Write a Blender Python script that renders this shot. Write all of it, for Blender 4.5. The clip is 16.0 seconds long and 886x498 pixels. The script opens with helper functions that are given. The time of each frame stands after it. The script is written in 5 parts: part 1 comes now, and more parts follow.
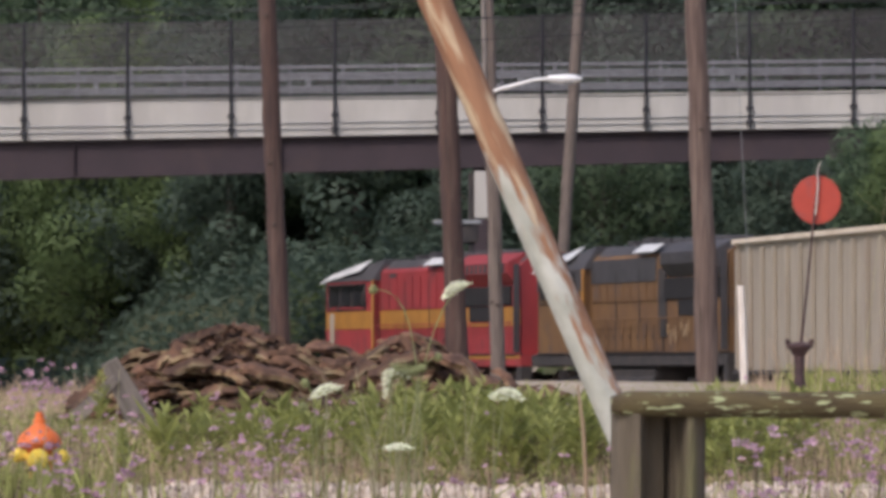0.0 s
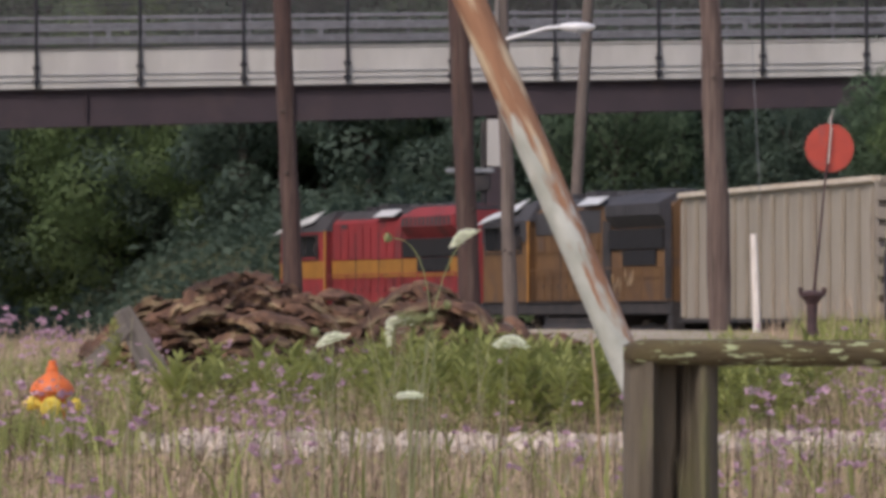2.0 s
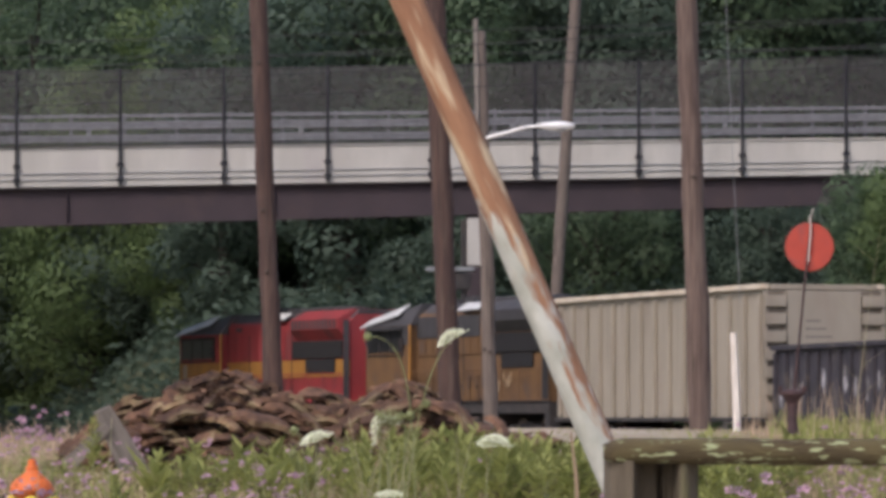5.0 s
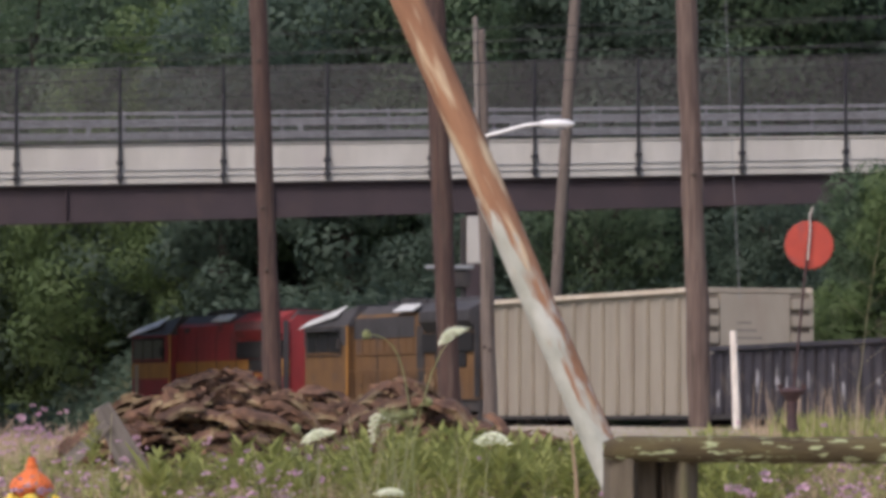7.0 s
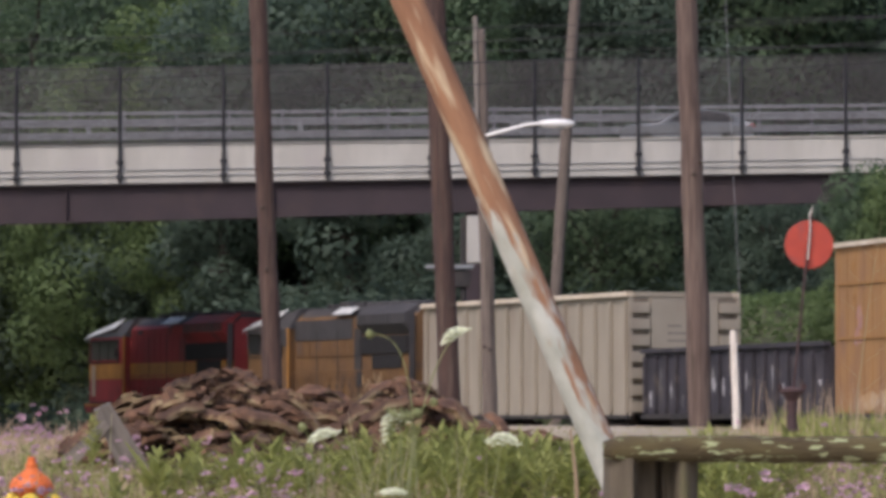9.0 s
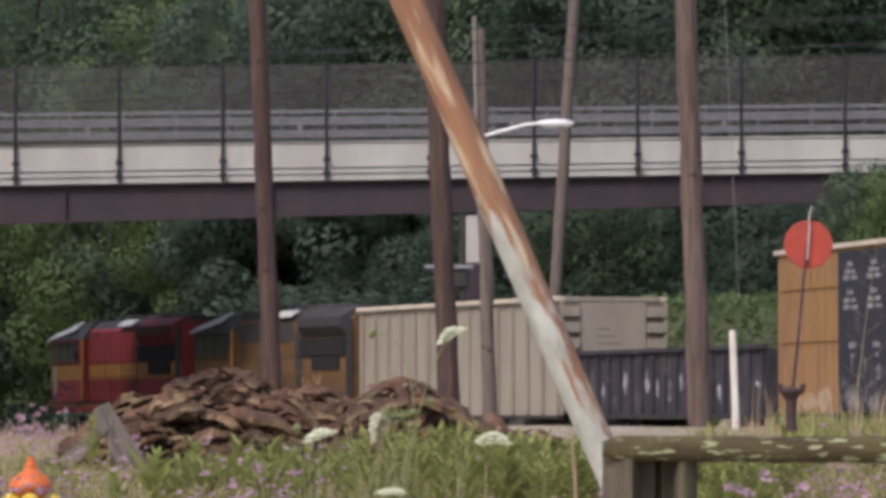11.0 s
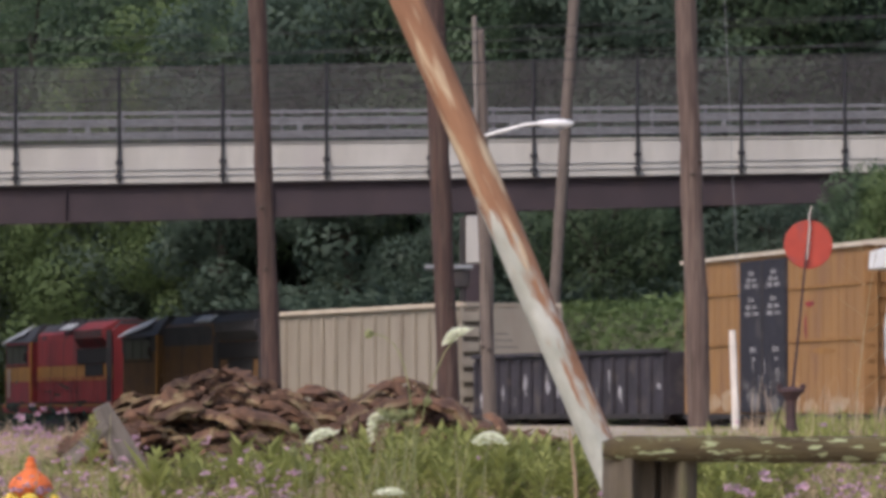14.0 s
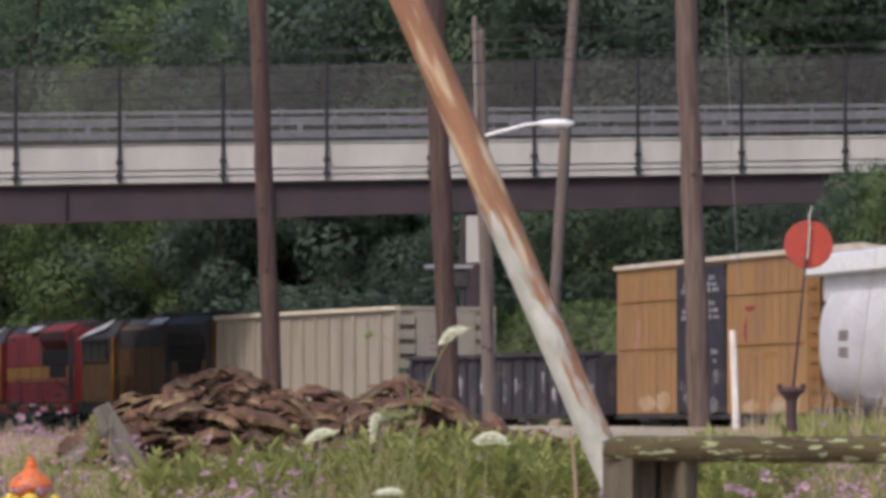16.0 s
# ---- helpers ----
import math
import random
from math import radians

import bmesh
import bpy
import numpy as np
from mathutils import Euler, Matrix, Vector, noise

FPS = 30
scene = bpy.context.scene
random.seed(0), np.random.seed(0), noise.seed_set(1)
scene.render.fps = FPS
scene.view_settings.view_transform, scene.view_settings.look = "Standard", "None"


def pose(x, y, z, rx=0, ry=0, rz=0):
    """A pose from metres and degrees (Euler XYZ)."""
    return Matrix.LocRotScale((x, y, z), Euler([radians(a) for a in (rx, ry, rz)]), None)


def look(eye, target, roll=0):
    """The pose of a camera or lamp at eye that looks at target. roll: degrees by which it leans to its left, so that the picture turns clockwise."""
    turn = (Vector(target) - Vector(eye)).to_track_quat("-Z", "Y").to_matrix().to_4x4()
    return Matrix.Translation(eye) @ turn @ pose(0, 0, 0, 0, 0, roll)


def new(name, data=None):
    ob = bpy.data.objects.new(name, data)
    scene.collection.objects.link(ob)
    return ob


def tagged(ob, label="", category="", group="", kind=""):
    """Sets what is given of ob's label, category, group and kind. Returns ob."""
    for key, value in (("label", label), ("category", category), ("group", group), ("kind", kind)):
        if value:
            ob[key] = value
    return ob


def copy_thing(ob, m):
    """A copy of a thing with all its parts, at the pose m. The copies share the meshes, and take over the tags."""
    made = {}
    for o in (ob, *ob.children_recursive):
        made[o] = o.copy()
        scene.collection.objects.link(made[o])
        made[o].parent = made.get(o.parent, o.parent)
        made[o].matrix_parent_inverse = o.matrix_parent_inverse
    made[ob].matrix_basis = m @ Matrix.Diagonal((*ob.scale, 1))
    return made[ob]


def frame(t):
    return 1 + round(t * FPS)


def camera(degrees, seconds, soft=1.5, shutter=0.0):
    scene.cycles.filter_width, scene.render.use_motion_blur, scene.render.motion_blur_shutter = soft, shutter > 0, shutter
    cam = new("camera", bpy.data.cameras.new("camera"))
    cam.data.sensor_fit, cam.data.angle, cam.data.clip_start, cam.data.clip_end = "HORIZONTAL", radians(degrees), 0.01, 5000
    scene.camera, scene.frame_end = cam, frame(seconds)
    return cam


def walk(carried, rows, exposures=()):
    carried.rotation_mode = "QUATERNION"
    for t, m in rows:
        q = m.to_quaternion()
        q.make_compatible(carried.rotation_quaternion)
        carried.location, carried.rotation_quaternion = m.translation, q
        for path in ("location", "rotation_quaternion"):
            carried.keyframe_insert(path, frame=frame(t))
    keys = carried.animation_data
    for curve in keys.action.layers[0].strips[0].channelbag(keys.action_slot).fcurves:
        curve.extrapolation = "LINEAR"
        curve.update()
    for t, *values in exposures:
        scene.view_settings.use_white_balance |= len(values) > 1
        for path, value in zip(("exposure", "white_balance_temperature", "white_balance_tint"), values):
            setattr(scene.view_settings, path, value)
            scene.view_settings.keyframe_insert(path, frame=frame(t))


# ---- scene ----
cam = camera(11.0, 16.0, soft=4.0)
EYE = 1.2
CAM_ROWS = [  # seconds, turn to the left and tilt up, in degrees
    (0.0, 0.095, 1.547), (0.5, 0.398, 1.663), (1.0, 0.475, 1.730), (1.5, 0.443, 1.494), (1.7, 0.338, 1.139),
    (2.0, 0.253, 0.903), (2.3, 0.211, 0.780), (2.5, 0.208, 0.910), (3.0, 0.148, 1.526), (3.5, 0.063, 1.962),
    (4.0, 0.021, 2.173), (4.6, 0.008, 2.150), (6.5, 0.0, 2.110), (9.0, 0.0, 2.103), (11.5, -0.010, 2.103),
    (14.0, -0.010, 2.103), (16.0, -0.007, 2.103)]
walk(cam, [(t, pose(0, 0, EYE, 90 + p, 0, w)) for t, w, p in CAM_ROWS],
     exposures=[(t, e, 6480, 16) for t, e in ((0.0, 0.26), (1.4, 0.21), (2.0, 0.05), (2.3, -0.02), (2.6, 0.0), (3.0, 0.15), (3.6, 0.22), (16.0, 0.21))])

# ---- light ----
world = bpy.data.worlds.new("sky")
scene.world = world
world.use_nodes = True
sky = world.node_tree.nodes.new("ShaderNodeTexSky")
sky.sky_type, sky.sun_disc = 'NISHITA', False
sky.sun_elevation, sky.sun_rotation = radians(48), radians(215)
sky.air_density, sky.dust_density = 1.0, 3.0
bg = world.node_tree.nodes["Background"]
bg.inputs[1].default_value = 0.15
world.node_tree.links.new(sky.outputs[0], bg.inputs[0])
sun_data = bpy.data.lights.new("sun", 'SUN')
sun_data.energy, sun_data.angle, sun_data.color = 1.55, radians(10), (1.0, 0.95, 0.88)
sun = new("sun", sun_data)
sun.matrix_world = look((0, 0, 60), (math.sin(radians(35)) * 54, math.cos(radians(35)) * 54, 0))


# ---- materials ----
def mat(name, a, b=None, scale=6.0, rough=0.8, metal=0.0, bump=0.25, stretch=(1, 1, 1), c=None, cscale=1.2, cut=(0.55, 0.7), vary=0.0,
        island=0.0, fine=40.0):
    """Two colours mixed by noise, a third in larger worn patches, fine relief."""
    m = bpy.data.materials.new(name)
    m.use_nodes = True
    nt = m.node_tree
    N, L = nt.nodes, nt.links
    bs = N["Principled BSDF"]
    bs.inputs["Roughness"].default_value, bs.inputs["Metallic"].default_value = rough, metal
    tc = N.new("ShaderNodeTexCoord")
    mp = N.new("ShaderNodeMapping")
    mp.inputs["Scale"].default_value = stretch
    L.new(tc.outputs["Object"], mp.inputs["Vector"])

    def noisy(s, detail=5.0):
        n = N.new("ShaderNodeTexNoise")
        n.inputs["Scale"].default_value, n.inputs["Detail"].default_value = s, detail
        L.new(mp.outputs[0], n.inputs["Vector"])
        return n

    def mix(fac, x, y, kind='MIX'):
        k = N.new("ShaderNodeMix")
        k.data_type, k.blend_type = 'RGBA', kind
        for sock, v in ((k.inputs[0], fac), (k.inputs[6], x), (k.inputs[7], y)):
            if hasattr(v, "is_linked"):
                L.new(v, sock)
            else:
                sock.default_value = v
        return k.outputs[2]

    b = b or tuple(v * 0.7 for v in a)
    n1 = noisy(scale)
    ramp = N.new("ShaderNodeValToRGB")
    ramp.color_ramp.elements[0].position, ramp.color_ramp.elements[1].position = 0.35, 0.65
    L.new(n1.outputs[0], ramp.inputs[0])
    col = mix(ramp.outputs[0], (*b, 1), (*a, 1))
    if c:
        n2 = noisy(cscale, 8.0)
        r2 = N.new("ShaderNodeValToRGB")
        r2.color_ramp.elements[0].position, r2.color_ramp.elements[1].position = cut
        L.new(n2.outputs[0], r2.inputs[0])
        col = mix(r2.outputs[0], col, (*c, 1))
    for amount, source in ((vary, ("ShaderNodeObjectInfo", "Random")), (island, ("ShaderNodeNewGeometry", "Random Per Island"))):
        if amount:
            o = N.new(source[0])
            r = N.new("ShaderNodeMapRange")
            r.inputs[3].default_value, r.inputs[4].default_value = 1 - amount, 1 + amount
            L.new(o.outputs[source[1]], r.inputs[0])
            hsv = N.new("ShaderNodeHueSaturation")
            L.new(r.outputs[0], hsv.inputs["Value"])
            L.new(col, hsv.inputs["Color"])
            col = hsv.outputs[0]
    L.new(col, bs.inputs["Base Color"])
    if bump:
        n3 = noisy(fine, 3.0)
        bp = N.new("ShaderNodeBump")
        bp.inputs["Strength"].default_value, bp.inputs["Distance"].default_value = bump, 0.02
        L.new(n3.outputs[0], bp.inputs["Height"])
        L.new(bp.outputs[0], bs.inputs["Normal"])
    return m


M_SOIL = mat("soil", (0.42, 0.335, 0.265), (0.28, 0.245, 0.16), 1.5, 0.95, c=(0.50, 0.44, 0.39), cscale=0.35, fine=25)
M_LITTER = mat("leaf litter and moss", (0.085, 0.095, 0.045), (0.055, 0.06, 0.035), 1.2, 0.95, c=(0.11, 0.12, 0.05), cscale=0.3)
M_GRAVEL = mat("gravel", (0.45, 0.40, 0.38), (0.30, 0.26, 0.25), 9, 0.95, bump=0.6)
M_STONE = mat("pale tan stone", (0.52, 0.44, 0.37), (0.40, 0.33, 0.27), 9, 0.95, island=0.25)
M_CONC = mat("pale concrete", (0.49, 0.47, 0.44), (0.40, 0.38, 0.355), 1.2, 0.9, c=(0.34, 0.31, 0.31), cscale=0.6, cut=(0.54, 0.75), stretch=(1, 1, 0.3))
M_GIRDER = mat("brown girder paint", (0.046, 0.031, 0.038), (0.037, 0.026, 0.032), 1.0, 0.8, c=(0.058, 0.038, 0.040), cscale=0.6)
M_DARKSTEEL = mat("dark fence steel", (0.035, 0.035, 0.042), None, 5, 0.6, 0.4)
M_MESH = mat("dull zinc wire", (0.13, 0.12, 0.125), None, 5, 0.7, 0.2)
M_GALV = mat("galvanised steel", (0.29, 0.30, 0.315), (0.22, 0.228, 0.245), 3, 0.55, 0.35)
M_ASPHALT = mat("asphalt", (0.06, 0.06, 0.06), None, 8, 0.95)
M_POLE = mat("weathered pole timber", (0.088, 0.050, 0.040), (0.048, 0.029, 0.026), 5, 0.9, stretch=(6, 6, 0.35), c=(0.115, 0.078, 0.062), cscale=2, fine=30)
M_POLE_PALE = mat("sun-bleached pole timber", (0.150, 0.106, 0.088), (0.082, 0.054, 0.046), 5, 0.9, stretch=(6, 6, 0.3), c=(0.18, 0.135, 0.11), cscale=2, fine=30)
M_POLEGREY = mat("grey pole timber", (0.175, 0.14, 0.12), (0.115, 0.09, 0.078), 5, 0.9, stretch=(6, 6, 0.35), fine=30)
M_TIMBER = mat("mossy grey timber", (0.110, 0.088, 0.038), (0.062, 0.044, 0.022), 9, 0.92, stretch=(0.45, 2, 2), c=(0.36, 0.40, 0.22), cscale=34, cut=(0.57, 0.62), fine=70, bump=0.6)
M_POSTWOOD = mat("split grey timber", (0.150, 0.122, 0.088), (0.080, 0.064, 0.043), 6, 0.92, stretch=(3, 3, 0.35), c=(0.15, 0.14, 0.07), cscale=4, fine=60, bump=0.6)
M_WHITE = mat("white enamel", (0.80, 0.80, 0.80), (0.72, 0.72, 0.72), 4, 0.35, bump=0.05)
M_DISC = mat("faded red enamel", (0.46, 0.062, 0.036), (0.38, 0.050, 0.032), 5, 0.6, c=(0.31, 0.06, 0.05), cscale=6)
M_RUSTROD = mat("rusty rod", (0.075, 0.04, 0.04), (0.045, 0.028, 0.03), 12, 0.85)
M_WHITEWOOD = mat("white painted wood", (0.78, 0.72, 0.66), (0.60, 0.54, 0.48), 6, 0.7, stretch=(3, 3, 0.6))
M_RUST = mat("rusty slabs", (0.165, 0.088, 0.052), (0.060, 0.031, 0.022), 7, 0.95, c=(0.29, 0.225, 0.125), cscale=2.6, cut=(0.50, 0.66), vary=0.45, bump=1.0, fine=18)
M_CHIP = mat("rusty chips", (0.17, 0.10, 0.065), (0.07, 0.04, 0.03), 7, 0.95, c=(0.24, 0.19, 0.10), cscale=2.0, island=0.5)
M_GREYWOOD = mat("silvered board", (0.25, 0.22, 0.20), (0.16, 0.14, 0.125), 6, 0.95, stretch=(4, 4, 0.5))
M_ORANGE = mat("orange hydrant paint", (0.72, 0.17, 0.035), (0.62, 0.13, 0.03), 6, 0.5, c=(0.5, 0.12, 0.05), cscale=8)
M_YELLOW = mat("yellow cap paint", (0.70, 0.52, 0.06), (0.58, 0.42, 0.05), 6, 0.5)
M_RED = mat("red locomotive paint", (0.30, 0.034, 0.038), (0.22, 0.030, 0.034), 1.0, 0.7, c=(0.11, 0.035, 0.038), cscale=0.9, stretch=(1, 1, 0.5), bump=0.05)
M_STRIPE = mat("yellow stripe paint", (0.37, 0.17, 0.034), (0.28, 0.13, 0.03), 1.5, 0.6, bump=0.05)
M_UPY = mat("yellow locomotive paint", (0.165, 0.086, 0.034), (0.12, 0.064, 0.031), 1.2, 0.75, c=(0.095, 0.062, 0.048), cscale=1.0, bump=0.05)
M_LGREY = mat("dark grey roof paint", (0.06, 0.056, 0.060), (0.042, 0.040, 0.044), 1.5, 0.7, bump=0.05)
M_GRIME = mat("grimy black steel", (0.03, 0.028, 0.03), (0.05, 0.042, 0.04), 2, 0.85)
M_BLACK = mat("flat black", (0.014, 0.013, 0.015), None, 3, 0.9)
M_GLASS = mat("dark cab glass", (0.02, 0.02, 0.025), None, 2, 0.35, bump=0)
M_ROOFGLEAM = mat("pale roof gleam", (0.62, 0.62, 0.62), (0.5, 0.5, 0.5), 2, 0.5, bump=0.05)
M_HOPPER = mat("beige grey car paint", (0.345, 0.302, 0.245), (0.295, 0.257, 0.207), 1.2, 0.75, c=(0.27, 0.215, 0.175), cscale=0.8, cut=(0.55, 0.8), stretch=(1, 1, 0.35), bump=0.1)
M_RIBGAP = mat("shaded rib gap brown", (0.21, 0.175, 0.14), (0.14, 0.115, 0.09), 3, 0.85)
M_GOND = mat("black gondola paint", (0.052, 0.046, 0.058), (0.034, 0.030, 0.038), 1.5, 0.75, c=(0.10, 0.085, 0.08), cscale=1.2)
M_PATCH = mat("chalky patch", (0.50, 0.48, 0.50), (0.25, 0.24, 0.26), 4, 0.85, cscale=3)
M_BOX = mat("ochre boxcar paint", (0.345, 0.188, 0.075), (0.285, 0.155, 0.067), 1.0, 0.75, c=(0.25, 0.135, 0.08), cscale=0.8, stretch=(1, 1, 0.4), bump=0.1)
M_BOXROOF = mat("dusty boxcar roof", (0.66, 0.58, 0.48), (0.55, 0.46, 0.36), 2, 0.7)
M_TANKW = mat("white covered hopper paint", (0.60, 0.585, 0.60), (0.52, 0.505, 0.52), 1.0, 0.6, c=(0.50, 0.47, 0.47), cscale=0.8, cut=(0.62, 0.8))
M_RAIL = mat("rail steel", (0.16, 0.12, 0.10), None, 6, 0.5, 0.6)
M_TIE = mat("tie timber", (0.08, 0.06, 0.05), None, 6, 0.95)
M_BARK = mat("bark", (0.065, 0.055, 0.045), (0.04, 0.034, 0.028), 3, 0.95, stretch=(2, 2, 0.5))
M_CARBODY = mat("grey car paint", (0.28, 0.29, 0.31), (0.26, 0.27, 0.29), 2, 0.25, 0.5, bump=0)
M_TAIL = mat("red tail lamp", (0.45, 0.03, 0.03), None, 2, 0.2, bump=0)
M_TYRE = mat("tyre rubber", (0.02, 0.02, 0.02), None, 9, 0.9)


def leafy(name, a, b, island=0.45):
    m = mat(name, a, b, 0.8, 0.6, bump=0, island=island)
    bs = m.node_tree.nodes["Principled BSDF"]
    nt = m.node_tree
    bs.inputs["Specular IOR Level"].default_value = 0.3
    tr = nt.nodes.new("ShaderNodeBsdfTranslucent")
    mx = nt.nodes.new("ShaderNodeMixShader")
    mx.inputs[0].default_value = 0.45
    nt.links.new(bs.inputs["Base Color"].links[0].from_socket, tr.inputs[0])
    nt.links.new(bs.outputs[0], mx.inputs[1])
    nt.links.new(tr.outputs[0], mx.inputs[2])
    nt.links.new(mx.outputs[0], nt.nodes["Material Output"].inputs[0])
    return m


M_LEAF_DARK = leafy("dark foliage", (0.112, 0.160, 0.118), (0.096, 0.138, 0.104), 0.10)
M_LEAF_MID = leafy("mid foliage", (0.124, 0.182, 0.102), (0.104, 0.156, 0.092), 0.10)
M_LEAF_LIGHT = leafy("light foliage", (0.150, 0.212, 0.084), (0.122, 0.176, 0.074), 0.14)
M_GRASS_TAN = leafy("dry grass", (0.60, 0.45, 0.33), (0.46, 0.345, 0.23), 0.35)
M_GRASS_GREEN = leafy("green weeds", (0.37, 0.385, 0.13), (0.28, 0.305, 0.10), 0.3)
M_PURPLE = leafy("mauve petals", (0.68, 0.48, 0.57), (0.50, 0.31, 0.40), 0.3)
M_STEM = leafy("flower stem", (0.40, 0.43, 0.22), (0.30, 0.33, 0.15), 0.2)
M_UMBEL = mat("cream florets", (0.84, 0.86, 0.70), (0.72, 0.78, 0.55), 60, 0.8, bump=0, island=0.12)
M_DRYSTEM = leafy("pale dry stem", (0.52, 0.48, 0.33), (0.42, 0.38, 0.24), 0.2)
M_SEED = leafy("brown seed heads", (0.10, 0.06, 0.045), (0.07, 0.045, 0.035), 0.3)


# pipe: bare rust above, flaking white paint below, mixed by a ragged height
def pipe_material():
    m = mat("flaking pipe paint", (0.35, 0.185, 0.105), (0.25, 0.125, 0.072), 8, 0.92, stretch=(3, 3, 0.5), c=(0.54, 0.42, 0.28), cscale=5, cut=(0.56, 0.66), fine=50)
    nt = m.node_tree
    N, L = nt.nodes, nt.links
    bs = N["Principled BSDF"]
    old = bs.inputs["Base Color"].links[0].from_socket
    tc = N.new("ShaderNodeTexCoord")
    sep = N.new("ShaderNodeSeparateXYZ")
    L.new(tc.outputs["Object"], sep.inputs[0])
    mp = N.new("ShaderNodeMapping")
    mp.inputs["Scale"].default_value = (48, 48, 9)
    L.new(tc.outputs["Object"], mp.inputs[0])
    n = N.new("ShaderNodeTexNoise")
    n.inputs["Scale"].default_value, n.inputs["Detail"].default_value = 1.0, 6
    L.new(mp.outputs[0], n.inputs["Vector"])

    def math_node(op, x, y):
        k = N.new("ShaderNodeMath")
        k.operation = op
        for s, v in zip(k.inputs, (x, y)):
            if hasattr(v, "is_linked"):
                L.new(v, s)
            else:
                s.default_value = v
        return k.outputs[0]
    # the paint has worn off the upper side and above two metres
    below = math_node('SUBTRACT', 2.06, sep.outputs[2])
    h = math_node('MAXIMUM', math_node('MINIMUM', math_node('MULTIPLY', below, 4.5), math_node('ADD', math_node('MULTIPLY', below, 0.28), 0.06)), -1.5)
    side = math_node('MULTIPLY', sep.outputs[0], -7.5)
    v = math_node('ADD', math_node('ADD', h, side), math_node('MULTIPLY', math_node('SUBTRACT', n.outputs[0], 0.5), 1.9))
    r = N.new("ShaderNodeMapRange")
    r.inputs[1].default_value, r.inputs[2].default_value = -0.12, 0.22
    L.new(v, r.inputs[0])
    k = N.new("ShaderNodeMix")
    k.data_type = 'RGBA'
    L.new(r.outputs[0], k.inputs[0])
    L.new(old, k.inputs[6])
    grey = N.new("ShaderNodeTexNoise")
    grey.inputs["Scale"].default_value, grey.inputs["Detail"].default_value = 7.0, 6.0
    L.new(tc.outputs["Object"], grey.inputs["Vector"])
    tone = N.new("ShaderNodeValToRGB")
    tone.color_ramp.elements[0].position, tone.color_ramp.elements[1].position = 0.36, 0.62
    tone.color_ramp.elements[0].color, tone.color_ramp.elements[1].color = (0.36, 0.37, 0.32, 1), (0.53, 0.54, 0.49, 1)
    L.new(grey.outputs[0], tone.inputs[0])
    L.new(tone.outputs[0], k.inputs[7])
    L.new(k.outputs[2], bs.inputs["Base Color"])
    return m


M_PIPE = pipe_material()


# ---- mesh helpers ----
def thing(name, label, category, m=None, group="", kind=""):
    ob = new(name)
    ob.matrix_world = m or Matrix()
    return tagged(ob, label, category, group, kind)


def link(name, bm, material, parent=None, label="", smooth=False):
    me = bpy.data.meshes.new(name)
    bm.to_mesh(me)
    bm.free()
    me.materials.append(material)
    if smooth:
        for p in me.polygons:
            p.use_smooth = True
    ob = new(name, me)
    if parent:
        ob.parent = parent
    if label:
        tagged(ob, label)
    return ob


def part(name, bm, material, parent, label="", smooth=False):
    return link(name, bm, material, parent, label, smooth)


def shared(name, me, m, parent):
    ob = new(name, me)
    ob.parent = parent
    ob.matrix_basis = m
    return ob


def box(x0, y0, z0, x1, y1, z1, bevel=0.0, bm=None):
    bm = bm or bmesh.new()
    r = bmesh.ops.create_cube(bm, size=1)
    for v in r["verts"]:
        v.co = ((x0 + x1) / 2 + v.co.x * (x1 - x0), (y0 + y1) / 2 + v.co.y * (y1 - y0), (z0 + z1) / 2 + v.co.z * (z1 - z0))
    if bevel:
        bmesh.ops.bevel(bm, geom=list({e for v in r["verts"] for e in v.link_edges}), offset=bevel, segments=2, affect='EDGES')
    return bm


def tube(points, radii, n=10, bm=None, wobble=0.0):
    """A round bar through points, closed at both ends."""
    bm = bm or bmesh.new()
    pts = [Vector(p) for p in points]
    if not hasattr(radii, "__len__"):
        radii = [radii] * len(pts)
    rings = []
    for i, p in enumerate(pts):
        d = (pts[min(i + 1, len(pts) - 1)] - pts[max(i - 1, 0)]).normalized()
        a = d.orthogonal().normalized() if abs(d.z) < 0.98 else Vector((1, 0, 0))
        a = (a - d * a.dot(d)).normalized()
        b = d.cross(a)
        ring = []
        for k in range(n):
            w = 2 * math.pi * k / n
            r = radii[i] * (1 + wobble * noise.noise((math.cos(w) * 1.5, math.sin(w) * 1.5 + 7, i * 0.7)))
            ring.append(bm.verts.new(p + (a * math.cos(w) + b * math.sin(w)) * r))
        rings.append(ring)
    for r0, r1 in zip(rings, rings[1:]):
        for k in range(n):
            bm.faces.new((r0[k], r0[(k + 1) % n], r1[(k + 1) % n], r1[k]))
    bm.faces.new(rings[0][::-1])
    bm.faces.new(rings[-1])
    return bm


def lathe(profile, n=20, bm=None):
    """profile: rows of radius and height, turned round z."""
    return tube([(0, 0, z) for _, z in profile], [max(r, 0.0005) for r, _ in profile], n, bm)


def extrude_profile(outline, x0, x1, bm=None):
    """A closed outline in y and z, drawn out along x."""
    bm = bm or bmesh.new()
    a = [bm.verts.new((x0, y, z)) for y, z in outline]
    b = [bm.verts.new((x1, y, z)) for y, z in outline]
    k = len(outline)
    for i in range(k):
        bm.faces.new((a[i], a[(i + 1) % k], b[(i + 1) % k], b[i]))
    bm.faces.new(a[::-1])
    bm.faces.new(b)
    bmesh.ops.recalc_face_normals(bm, faces=bm.faces[:])
    return bm


def raw_mesh(name, verts, faces, material):
    me = bpy.data.meshes.new(name)
    me.from_pydata(verts, [], faces)
    me.materials.append(material)
    return me


